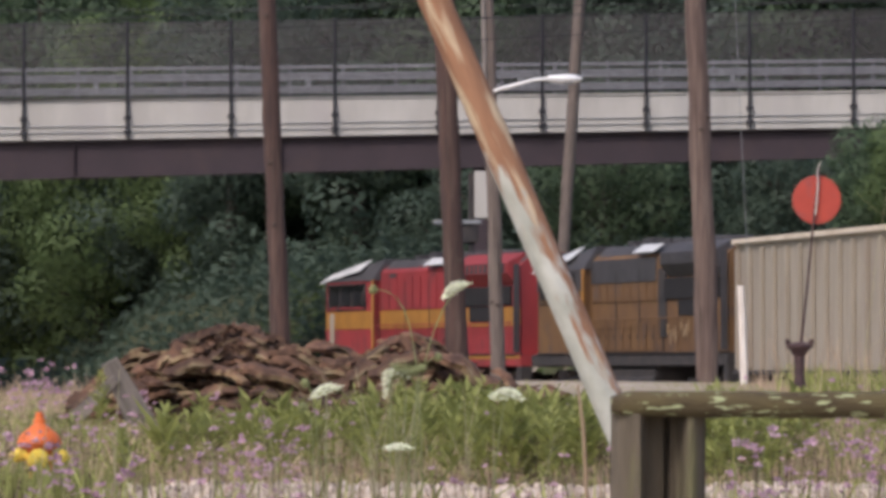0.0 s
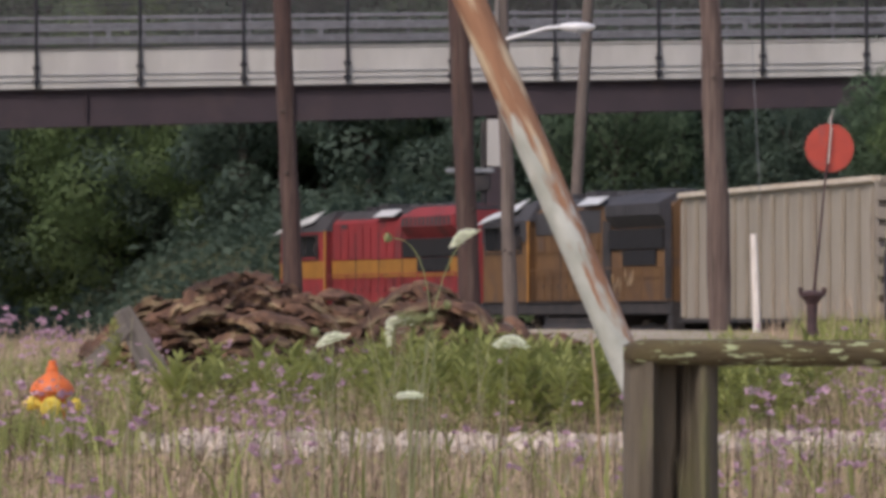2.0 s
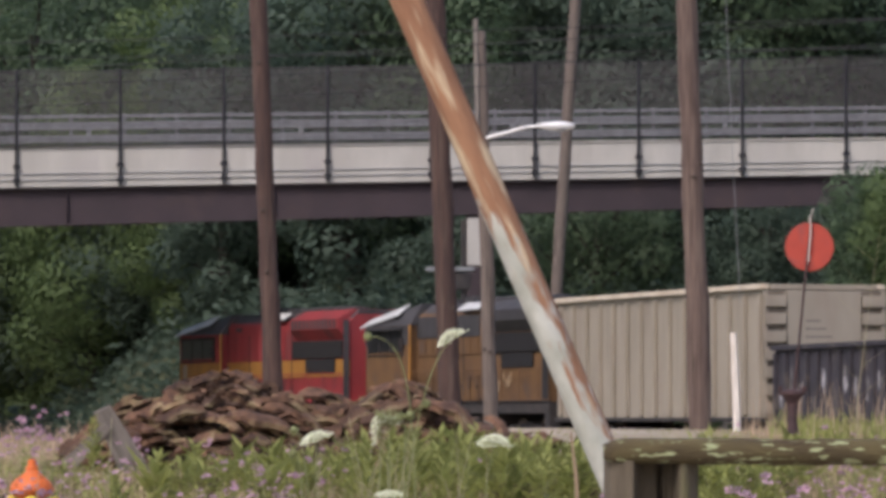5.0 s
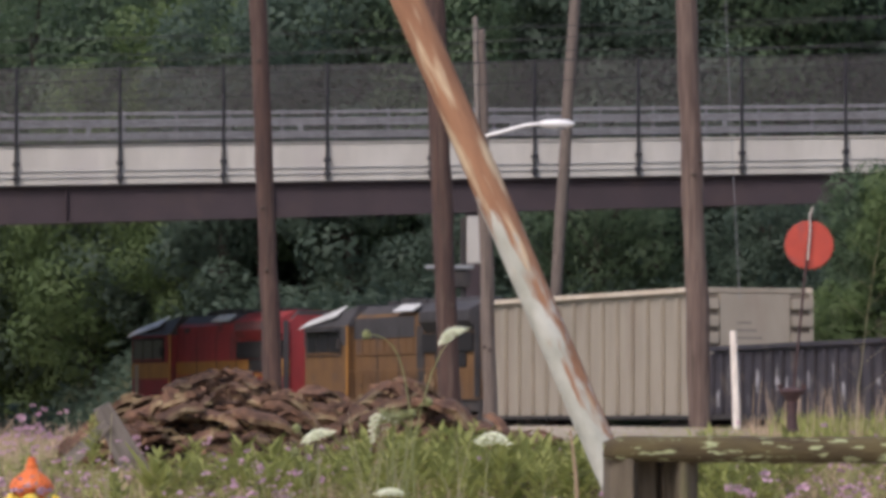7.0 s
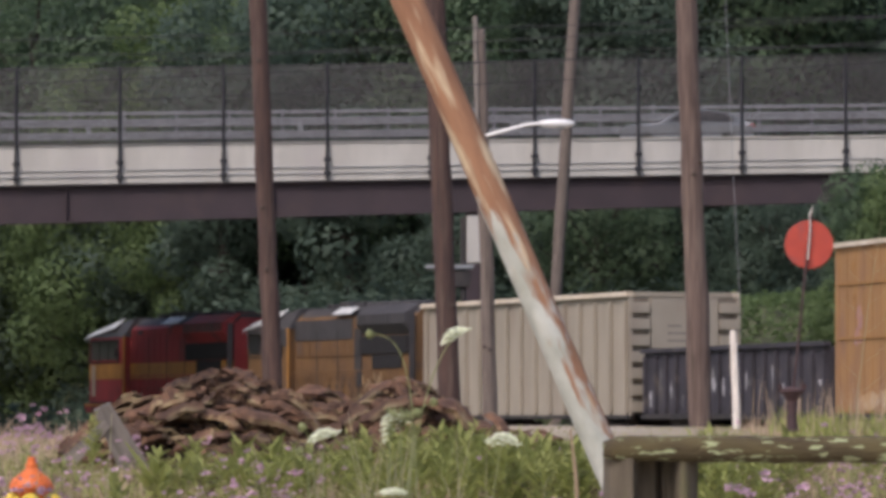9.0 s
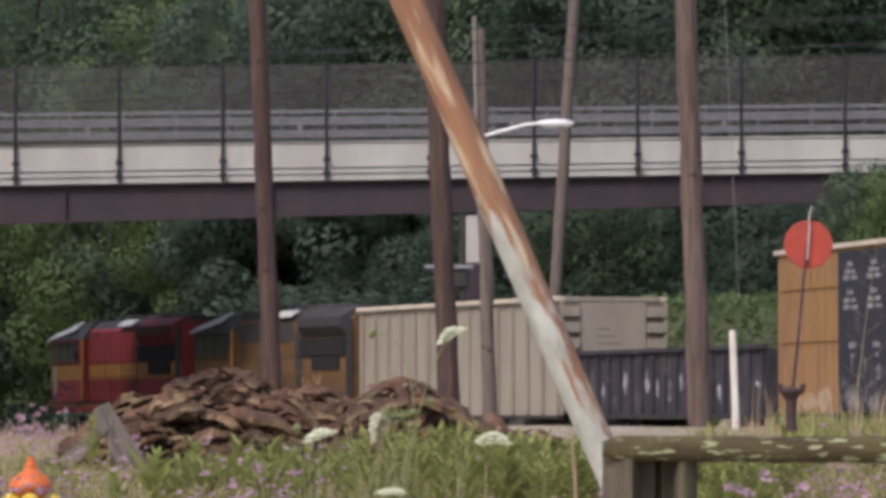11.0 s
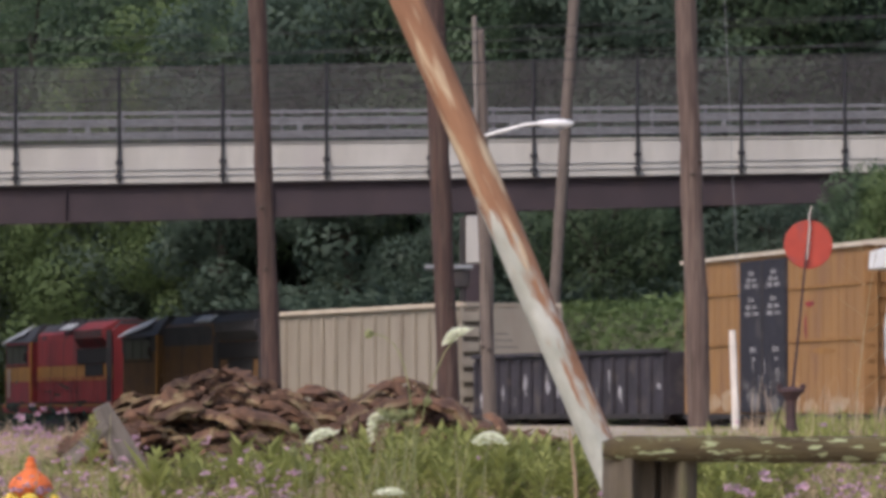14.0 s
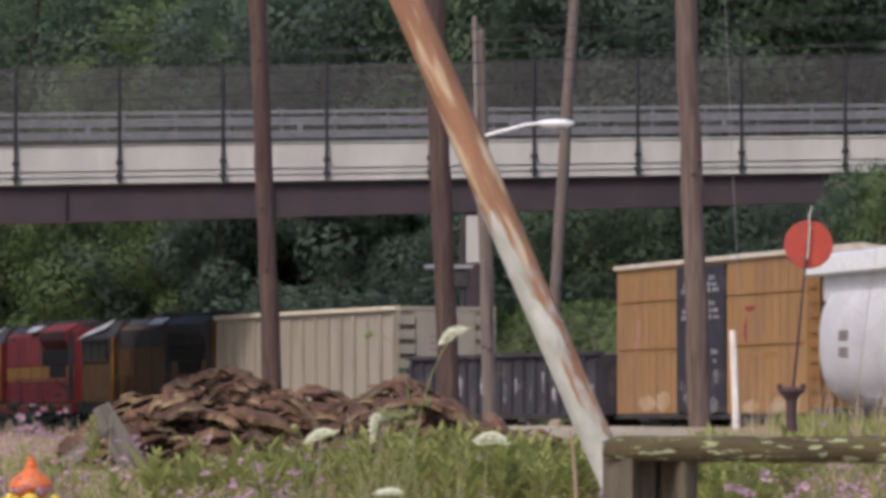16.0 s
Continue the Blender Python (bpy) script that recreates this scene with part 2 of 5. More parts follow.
def smooth_step(a, b, x):
    """0 at a, 1 at b."""
    t = min(max((x - a) / (b - a), 0.0), 1.0)
    return t * t * (3 - 2 * t)


# ---- the track's line ----
def track_side(y):
    """x of the train's near side at distance y."""
    if y < 118:
        return 10.41 - 0.25 * (y - 118)
    if y > 190:
        return -16.75 - 0.339 * (y - 190)
    q = (y - 140) / 20
    return 4.068 - 7.567 * q - 1.229 * q ** 2 + 0.370 * q ** 3


TRACK = []          # way along the track, x, y of the centre line, direction
_s, _y = 0.0, 20.0
while _y < 240:
    dx = (track_side(_y + 0.25) - track_side(_y - 0.25)) / 0.5
    d = Vector((dx, 1, 0)).normalized()
    TRACK.append((_s, track_side(_y) + d.y * 1.52, _y - d.x * 1.52, d))
    _y += 0.5
    _s += 0.5 * math.hypot(1, dx)
S140 = TRACK[240][0]           # way at which the near side is 140 m off


def on_track(s):
    i = min(max(int(np.searchsorted([r[0] for r in TRACK], s)) - 1, 0), len(TRACK) - 2)
    a, b = TRACK[i], TRACK[i + 1]
    k = (s - a[0]) / (b[0] - a[0])
    return Vector((a[1] + (b[1] - a[1]) * k, a[2] + (b[2] - a[2]) * k, 0))


RAIL_Z = 0.36


def car_pose(s_front, length):
    """Pose of a car whose front body end is at s_front: origin at the front end on the rail, +x backwards along the car, +y to its far side."""
    a, b = on_track(s_front - 0.15 * length), on_track(s_front - 0.85 * length)
    back = (b - a).normalized()
    front = a - back * (0.15 * length)
    m = Matrix.Translation((front.x, front.y, RAIL_Z)) @ Matrix(((back.x, -back.y, 0, 0), (back.y, back.x, 0, 0), (0, 0, 1, 0), (0, 0, 0, 1)))
    return m


# ---- ground ----
def ground_z(x, y):
    z = 0.0
    berm = min(max(0.0215 * (y - 13), 0), 1.08) * (1 - smooth_step(64, 74, y))
    z += berm * (1 - smooth_step(8.0, 10.0, x)) - 0.17 * smooth_step(-3.0, -4.4, x) * smooth_step(38, 48, y) * (1 - smooth_step(64, 74, y))
    if y > 78:
        d = x - track_side(y) - 3.0
        z += 4.9 * smooth_step(1.8, 6.6, d) * smooth_step(118, 134, y)
        z += 0.42 * max(y - 188 - 34 * smooth_step(-2, -14, x), 0) * (1 - smooth_step(300, 420, y)) + (46 if y > 420 else 46 * smooth_step(300, 420, y)) * (1 if y > 300 else 0)
    z += 0.05 * noise.noise((x * 0.35, y * 0.25, 0)) * smooth_step(8, 14, y)
    return z


def build_ground():
    xs = [-1500, -600, -250, -120, -70] + [-45 + i * 1.0 for i in range(91)] + [70, 120, 250, 600, 1500]
    ys = [-1500, -500, -120, -40, -10] + [i * 1.0 for i in range(0, 131)] + [132 + 3 * i for i in range(31)] + [240, 260, 280, 300, 330, 360, 390, 420, 500, 800, 1600, 3000]
    verts = [(x, y, ground_z(x, y)) for y in ys for x in xs]
    w = len(xs)
    faces = [(j * w + i, j * w + i + 1, (j + 1) * w + i + 1, (j + 1) * w + i) for j in range(len(ys) - 1) for i in range(w - 1)]
    ob = new("ground", raw_mesh("ground", verts, faces, M_SOIL))
    ob.data.materials.append(M_LITTER)
    for p in ob.data.polygons:
        p.use_smooth = True
        x, y, z = p.center
        if y > 112 and abs(x - track_side(y) - 1.5) > 4.5:
            p.material_index = 1
    tagged(ob, "dry weedy yard ground rising to a low gravel bank", "ground", kind="structure")


build_ground()


def build_track():
    bed = thing("track", "railway track on pale ballast curving under the bridge", "track", kind="structure")
    bm = bmesh.new()
    prev = None
    for s, x, y, d in TRACK[::4]:
        n = Vector((d.y, -d.x, 0))
        row = [bm.verts.new(Vector((x, y, 0)) + n * o + Vector((0, 0, z))) for o, z in ((-3.3, -0.25), (-1.7, RAIL_Z - 0.19), (1.7, RAIL_Z - 0.19), (3.3, -0.25))]
        if prev:
            for i in range(3):
                bm.faces.new((prev[i], prev[i + 1], row[i + 1], row[i]))
        prev = row
    part("ballast", bm, M_GRAVEL, bed)
    for side in (-0.7175, 0.7175):
        bm = bmesh.new()
        prev = None
        for s, x, y, d in TRACK[::4]:
            n = Vector((d.y, -d.x, 0))
            row = [bm.verts.new(Vector((x, y, 0)) + n * (side + o) + Vector((0, 0, z))) for o, z in ((-0.035, RAIL_Z - 0.16), (-0.035, RAIL_Z), (0.035, RAIL_Z), (0.035, RAIL_Z - 0.16))]
            if prev:
                for i in range(3):
                    bm.faces.new((prev[i], prev[i + 1], row[i + 1], row[i]))
            prev = row
        part("rail", bm, M_RAIL, bed)
    ties = bmesh.new()
    for i in range(0, len(TRACK), 2):
        s, x, y, d = TRACK[i]
        if 60 < y < 200:
            box(-0.11, -1.3, RAIL_Z - 0.24, 0.11, 1.3, RAIL_Z - 0.155, bm=ties)
            ties.verts.ensure_lookup_table()
            m = Matrix.Translation((x, y, 0)) @ Matrix.Rotation(math.atan2(d.y, d.x), 4, 'Z')
            for v in ties.verts[-8:]:
                v.co = m @ v.co
    tagged(part("ties", ties, M_TIE, bed), kind="stuff")


build_track()

# ---- bridge ----
BY = 150.0
# the bridge is drawn up at 150 m and set farther off in proportion, about the height of the eye
BRIDGE_SET = Matrix.Translation((0, 0, EYE)) @ Matrix.Scale(1.085, 4) @ Matrix.Translation((0, 0, -EYE))


def bz_girder_bottom(x): return 7.89 + 0.0264 * x
def bz_deck(x): return 9.01 + 0.0157 * x
def bz_top(x): return 10.22 + 0.0110 * x


def slab(x0, x1, y0, y1, low, high, step=6.0, bm=None):
    bm = bm or bmesh.new()
    n = max(1, round((x1 - x0) / step))
    prev = None
    for i in range(n + 1):
        x = x0 + (x1 - x0) * i / n
        row = [bm.verts.new((x, y, z)) for y, z in ((y0, low(x)), (y1, low(x)), (y1, high(x)), (y0, high(x)))]
        if prev:
            for k in range(4):
                bm.faces.new((prev[k], prev[(k + 1) % 4], row[(k + 1) % 4], row[k]))
        else:
            bm.faces.new(row)
        prev = row
    bm.faces.new(prev[::-1])
    bmesh.ops.recalc_face_normals(bm, faces=bm.faces[:])
    return bm


def build_bridge():
    br = thing("road_bridge", "steel girder road bridge with concrete fascia and tall mesh fence", "bridge", kind="structure")
    X0, X1 = -70, 70
    part("deck", slab(X0, X1, BY + 0.35, BY + 10, lambda x: bz_deck(x) - 0.02, lambda x: bz_top(x) - 0.12), M_ASPHALT, br)
    fascia = part("fascia", slab(X0, X1, BY, BY + 0.345, bz_deck, bz_top), M_CONC, br, "pale weathered concrete fascia")
    part("coping", slab(X0, X1, BY - 0.05, BY + 0.35, lambda x: bz_top(x) + 0.003, lambda x: bz_top(x) + 0.06), M_CONC, br)
    for i, yy in enumerate((BY + 0.25, BY + 3.3, BY + 6.5, BY + 9.6)):
        up = 0.58 if i else 0.0        # the inner girders are shallower
        g = slab(X0, X1, yy, yy + 0.03, lambda x: bz_girder_bottom(x) + 0.05 + up, lambda x: bz_deck(x) - 0.03)
        slab(X0, X1, yy - 0.2, yy + 0.22, lambda x: bz_girder_bottom(x) + up, lambda x: bz_girder_bottom(x) + 0.05 + up, bm=g)
        slab(X0, X1, yy - 0.18, yy + 0.2, lambda x: bz_deck(x) - 0.08, lambda x: bz_deck(x) - 0.025, bm=g)
        part("girder", g, M_GIRDER, br, "dark brown riveted plate girder")
    for k in range(-6, 20):
        x = -13.93 + 3.384 * k
        if k % 2 == 0:
            part("stiffener", box(x + 1.6, BY + 0.1, bz_girder_bottom(x) + 0.05, x + 1.63, BY + 0.25, bz_deck(x) - 0.08), M_GIRDER, br)
        zb = bz_deck(x)
        bm = tube([(x, BY - 0.09, zb + 0.02), (x, BY - 0.09, zb + 3.85)], 0.055, 8)
        post = part("fence_post", bm, M_DARKSTEEL, br, "black steel fence post bolted to the fascia")
        for dz in (0.16, 0.62):
            part("bracket", box(x - 0.11, BY - 0.15, zb + dz, x + 0.11, BY - 0.004, zb + dz + 0.13, 0.01), M_DARKSTEEL, post)
    for dz in (1.32,):
        part("fence_rail", slab(X0, X1, BY - 0.10, BY - 0.07, lambda x: bz_deck(x) + dz, lambda x: bz_deck(x) + dz + 0.035), M_DARKSTEEL, br)
    for dz in (0.22, 0.42):
        part("conduit", slab(X0, X1, BY - 0.05, BY - 0.01, lambda x: bz_deck(x) + dz, lambda x: bz_deck(x) + dz + 0.025), M_GALV, br, "thin grey conduit along the fascia")
    # woven mesh: crossing wires
    verts, faces = [], []
    step, h, w = 0.085, 2.5, 0.0095
    for lean in (1, -1):
        for i in range(int(44 / step)):
            x = -22 + i * step
            z0 = bz_deck(x) + 1.3
            a = len(verts)
            y = BY - 0.085 + 0.006 * lean
            verts += [(x - w, y, z0), (x + w, y, z0), (x + w + lean * h, y, z0 + h + 0.0157 * lean * h), (x - w + lean * h, y, z0 + h + 0.0157 * lean * h)]
            faces.append((a, a + 1, a + 2, a + 3))
    mesh_ob = new("fence_mesh", raw_mesh("fence_mesh", verts, faces, M_MESH))
    mesh_ob.parent = br
    tagged(mesh_ob, "dark woven wire fence mesh", kind="stuff")
    # railing on the far edge of the roadway
    fy = BY + 8.6
    for z, hh, th in ((11.78, 0.10, 0.08), (11.36, 0.27, 0.06), (10.92, 0.25, 0.06)):
        lo = lambda x, z=z: z + 0.011 * x
        bm = slab(X0, X1, fy, fy + th, lo, lambda x, z=z, hh=hh: z + hh + 0.011 * x)
        if hh > 0.2:
            slab(X0, X1, fy - 0.05, fy - 0.003, lambda x, z=z: z + 0.02 + 0.011 * x, lambda x, z=z: z + 0.09 + 0.011 * x, bm=bm)
            slab(X0, X1, fy - 0.05, fy - 0.003, lambda x, z=z, hh=hh: z + hh - 0.09 + 0.011 * x, lambda x, z=z, hh=hh: z + hh - 0.02 + 0.011 * x, bm=bm)
        part("guard_rail", bm, M_GALV, br, "galvanised guard rail beam")
    for k in range(-10, 26):
        x = -14.7 + 1.83 * k
        part("guard_post", box(x - 0.05, fy + 0.085, bz_top(x) - 0.12, x + 0.05, fy + 0.2, 11.92 + 0.011 * x), M_GALV, br)
        if k % 4 == 1:
            part("delineator", box(x + 0.55, fy - 0.075, 10.95 + 0.011 * x, x + 0.72, fy - 0.055, 11.5 + 0.011 * x, 0.005), M_GALV, br, "bolted splice plate")
    # pier and abutment keep the deck up, outside the view and behind the poles
    for x in (-46, 38):
        part("pier", box(x - 0.8, BY + 0.7, -0.5, x + 0.8, BY + 9.4, bz_girder_bottom(x) + 0.575, 0.05), M_CONC, br)
    part("column", box(0.72, BY + 0.4, -0.5, 1.22, BY + 1.0, bz_girder_bottom(1) - 0.003, 0.03), M_GIRDER, br, "dark steel bridge column")
    br.matrix_basis = BRIDGE_SET
    return br


bridge = build_bridge()


# ---- trees ----
def leaf_cloud(name, lobes, count, size, material, seed, droop=0.3):
    """Many small leaf sprays on the shells of several lobes, with gaps between them."""
    rng = np.random.RandomState(seed)
    w = np.array([l[3] ** 2 for l in lobes])
    pick = rng.choice(len(lobes), count, p=w / w.sum())
    c = np.array([l[:3] for l in lobes])[pick]
    r = np.array([l[3] for l in lobes])[pick]
    d = rng.normal(size=(count, 3))
    d /= np.linalg.norm(d, axis=1)[:, None]
    rad = r * (0.70 + 0.42 * rng.rand(count) ** 0.7)
    pos = c + d * rad[:, None] * np.array((1, 1, 0.85))
    nrm = d + rng.normal(size=(count, 3)) * 0.22 + np.array((0, 0, 0.3))
    nrm /= np.linalg.norm(nrm, axis=1)[:, None]
    t = np.cross(nrm, rng.normal(size=(count, 3)))
    t /= np.linalg.norm(t, axis=1)[:, None]
    b = np.cross(nrm, t)
    s = size * (0.5 + rng.rand(count))[:, None]
    v = np.empty((count, 4, 3))
    v[:, 0] = pos - t * s
    v[:, 1] = pos - t * s * 0.2 + b * s * 0.6 - nrm * s * 0.12
    v[:, 2] = pos + t * s - nrm * s * droop
    v[:, 3] = pos + t * s * 0.1 - b * s * 0.6 - nrm * s * 0.12
    idx = np.arange(count)[:, None] * 4
    f = np.concatenate([idx + np.array((0, 3, 2)), idx + np.array((0, 2, 1))])
    me = raw_mesh(name, v.reshape(-1, 3).tolist(), f.tolist(), material)
    me.polygons.foreach_set("use_smooth", np.ones(len(f), dtype=bool))
    soft = d * 0.8 + nrm * 0.4
    soft /= np.linalg.norm(soft, axis=1)[:, None]
    me.normals_split_custom_set_from_vertices(np.repeat(soft, 4, axis=0).tolist())   # each clump shades as one mass
    return me


def tree(height, spread, material, seed, label, category="tree", leaves=4500, leaf=0.26, low=0.25, name="tree"):
    rng = random.Random(seed)
    t = thing(name, label, category)
    top = height * 0.8
    bm = tube([(0, 0, -0.4), (0.1, 0.05, height * 0.3), (0.0, 0.15, height * 0.55), (0.15, 0, top)], [height * 0.02, height * 0.016, height * 0.011, 0.04], 8)
    lobes = []
    for i in range(22):
        a = i * 2.4 + rng.random() * 1.2
        h = height * (low + (0.93 - low) * (i + 0.5) / 22)
        k = math.sin(math.pi * min(1, (h / height - low * 0.55) / (1.08 - low * 0.55))) ** 0.6
        rr = spread * k * rng.uniform(0.4, 0.85)
        x, y = math.cos(a) * rr, math.sin(a) * rr
        lobes.append((x, y, h, spread * rng.uniform(0.22, 0.48) * (0.6 + 0.4 * k)))
        tube([(0, 0, h * 0.72), (x * 0.5, y * 0.5, h * 0.86), (x, y, h)], [height * 0.007, height * 0.005, 0.02], 5, bm)
    for k in (0.3, 0.5, 0.7):
        lobes.append((0, 0, height * (low + (0.95 - low) * k), spread * 0.62))
    part("trunk", bm, M_BARK, t)
    crown = new("crown", leaf_cloud("crown", lobes, leaves, leaf, material, seed))
    crown.parent = t
    return t


def build_trees():
    kinds = [tree(17, 5.0, M_LEAF_DARK, 1, "tall dark green broadleaf tree in the wood behind the bridge", leaves=22000, leaf=0.13, low=0.10),
             tree(19, 5.6, M_LEAF_MID, 2, "tall mid green broadleaf tree in the wood behind the bridge", leaves=23000, leaf=0.13, low=0.14),
             tree(15, 5.2, M_LEAF_DARK, 3, "broad dark green tree in the wood behind the bridge", leaves=22000, leaf=0.13, low=0.08),
             tree(14, 4.6, M_LEAF_LIGHT, 4, "light green broadleaf tree in the wood behind the bridge", leaves=22000, leaf=0.115, low=0.07),
             tree(22, 4.2, M_LEAF_DARK, 5, "tall slender dark green tree added out of view to shade the track", leaves=22000, leaf=0.13, low=0.2)]
    rng = random.Random(11)
    used = [False] * 5

    def place(i, x, y, z, turn, sc=1.0):
        m = Matrix.Translation((x, y, z)) @ Matrix.Rotation(turn, 4, 'Z') @ Matrix.Diagonal((sc, sc, sc, 1))
        if not used[i]:
            kinds[i].matrix_basis = m
            used[i] = True
            return
        ob = copy_thing(kinds[i], m)
        ob.scale = (sc, sc, sc)
    for k in kinds:
        tagged(k, group="wood behind the bridge")
    for row, (y, step) in enumerate(((193, 4.6), (199, 4.6), (207, 5.0), (217, 5.5))):
        x = -27 - row * 1.5
        while x < 27 + row * 1.5:
            xx, yy = x + rng.uniform(-1.3, 1.3), y + rng.uniform(-2, 2)
            i = rng.choice((0, 1, 1, 2, 3, 1, 3) if row > 1 else (0, 2, 2, 0, 1))
            if xx > track_side(yy) + 5 + (4 if row < 2 else 0):
                place(i, xx, yy, ground_z(xx, yy), rng.random() * 6.28, rng.uniform(0.85, 1.2))
            x += step
    # lighter trees beside the track beyond the bridge, and tall ones over it
    for i, x, y, k in ((3, -19.6, 215, 0.78), (3, -22.0, 222, 0.95), (0, -15.6, 210, 0.8), (2, -13.8, 207, 0.72), (3, -11.5, 204, 0.72), (0, -8.8, 203, 0.75), (3, -17.0, 217, 1.0),
                       (1, -6.0, 200, 0.8), (2, -23, 214, 1.0), (0, -14, 224, 1.1), (0, -21, 226, 1.15), (2, -9.5, 216, 1.0), (1, -11.5, 227, 1.2), (1, -17.5, 231, 1.2)):
        place(i, x, y, ground_z(x, y) - 0.6, x * 2.3, k)
    # unseen row added left of the view, to shade the train beyond the bridge
    for i, x, y in ((4, -23.8, 163), (4, -24.4, 168), (4, -25.0, 173), (4, -25.6, 178), (4, -26.4, 184)):
        place(i, x, y, ground_z(x, y), x * 1.3, 1.0)
    place(1, 6, 180, 0.5, 1.0, 0.6)
    place(2, 13, 182, 2, 2.0, 0.6)
    place(0, 1.5, 184, 0, 3.0, 0.7)
    # shrubs on the bank
    bush = [tree(5.2, 2.0, M_LEAF_LIGHT, 41, "light green leafy shrub on the bank", "shrub", 9000, 0.075, 0.10, "shrub"),
            tree(5.8, 2.3, M_LEAF_MID, 42, "mid green leafy shrub on the bank", "shrub", 9000, 0.08, 0.08, "shrub")]
    first = [True, True]
    for x, y, k, i in ((11.9, 138, 0.62, 0), (12.8, 139.5, 0.78, 1), (13.8, 138, 0.80, 0), (15.0, 139.5, 1.08, 0), (16.2, 138.5, 1.3, 0), (17.6, 139, 1.4, 0), (14.0, 143, 0.8, 1), (7.6, 146, 0.45, 1), (6.2, 147, 0.5, 1)):
        z = ground_z(x, y) - 0.2
        m = Matrix.Translation((x, y, z)) @ Matrix.Rotation(x * 1.7, 4, 'Z') @ Matrix.Diagonal((k, k, k, 1))
        if first[i]:
            bush[i].matrix_basis, first[i] = m, False
        else:
            copy_thing(bush[i], m).scale = (k, k, k)


def build_undergrowth():
    """Low leafy cover on the hillside and the green bank."""
    for name, n, area, size, material, label, seed in (
            ("undergrowth", 120000, (-30, 30, 176, 232), 0.13, M_LEAF_DARK, "dense dark undergrowth on the wooded slope", 31),
            ("bank_cover", 110000, (-12, 20, 122, 186), 0.085, M_LEAF_LIGHT, "low light green weeds on the bank", 32)):
        rng = np.random.RandomState(seed)
        v, f = [], []
        while len(f) < n:
            x, y = area[0] + (area[1] - area[0]) * rng.rand(), area[2] + (area[3] - area[2]) * rng.rand()
            if abs(x - track_side(y) - 1.5) < 3.4:
                continue
            z = ground_z(x, y) + abs(rng.normal()) * size * (7.5 if seed == 31 else 2.6) * (0.6 + 0.8 * abs(noise.noise((x * 0.3, y * 0.3, 4))))
            d, e = rng.normal(size=3) * size, rng.normal(size=3) * size * 0.6
            k = len(v)
            v += [(x - d[0], y - d[1], z - d[2] * 0.5), (x + e[0], y + e[1], z + e[2]), (x + d[0], y + d[1], z + d[2] * 0.5), (x - e[0], y - e[1], z - e[2])]
            f.append((k, k + 1, k + 2, k + 3))
        tagged(new(name, raw_mesh(name, v, f, material)), label, "undergrowth", kind="stuff")


build_trees()
build_undergrowth()


# ---- poles ----
def timber_pole(top, foot, r0, r1, material, label, name="utility_pole"):
    t = thing(name, label, "utility pole", group="yard poles")
    a, b = Vector(foot), Vector(top)
    n = 40
    pts = [a.lerp(b, i / n) + Vector((0.022 * noise.noise((i * 0.18, a.x, 1)), 0, 0)) for i in range(n + 1)]
    radii = [(r0 + (r1 - r0) * i / n) * (1 + 0.05 * noise.noise((i * 0.55, a.x, 3))) for i in range(n + 1)]
    part("shaft", tube(pts, radii, 16, wobble=0.10), material, t, smooth=True)
    # drying cracks, knots and nailed tags on the near face
    rng = random.Random(round(a.x * 100))
    for i in range(7):
        k = rng.uniform(0.08, 0.9)
        c = a.lerp(b, k)
        r = r0 + (r1 - r0) * k
        w = rng.uniform(-0.9, 0.9)
        q = c + Vector((math.sin(w) * r * 0.97, -math.cos(w) * r * 0.97, 0))
        if i < 4:
            d = (b - a).normalized() * rng.uniform(0.35, 0.8)
            part("crack", tube([q - d, q, q + d], [0.002, 0.011, 0.002], 5), M_TIE, t, "dark drying crack")
        else:
            part("knot", tube([q, q + Vector((math.sin(w), -math.cos(w), 0.3)) * 0.03], [0.035, 0.018], 7), M_TIE, t)
    return t


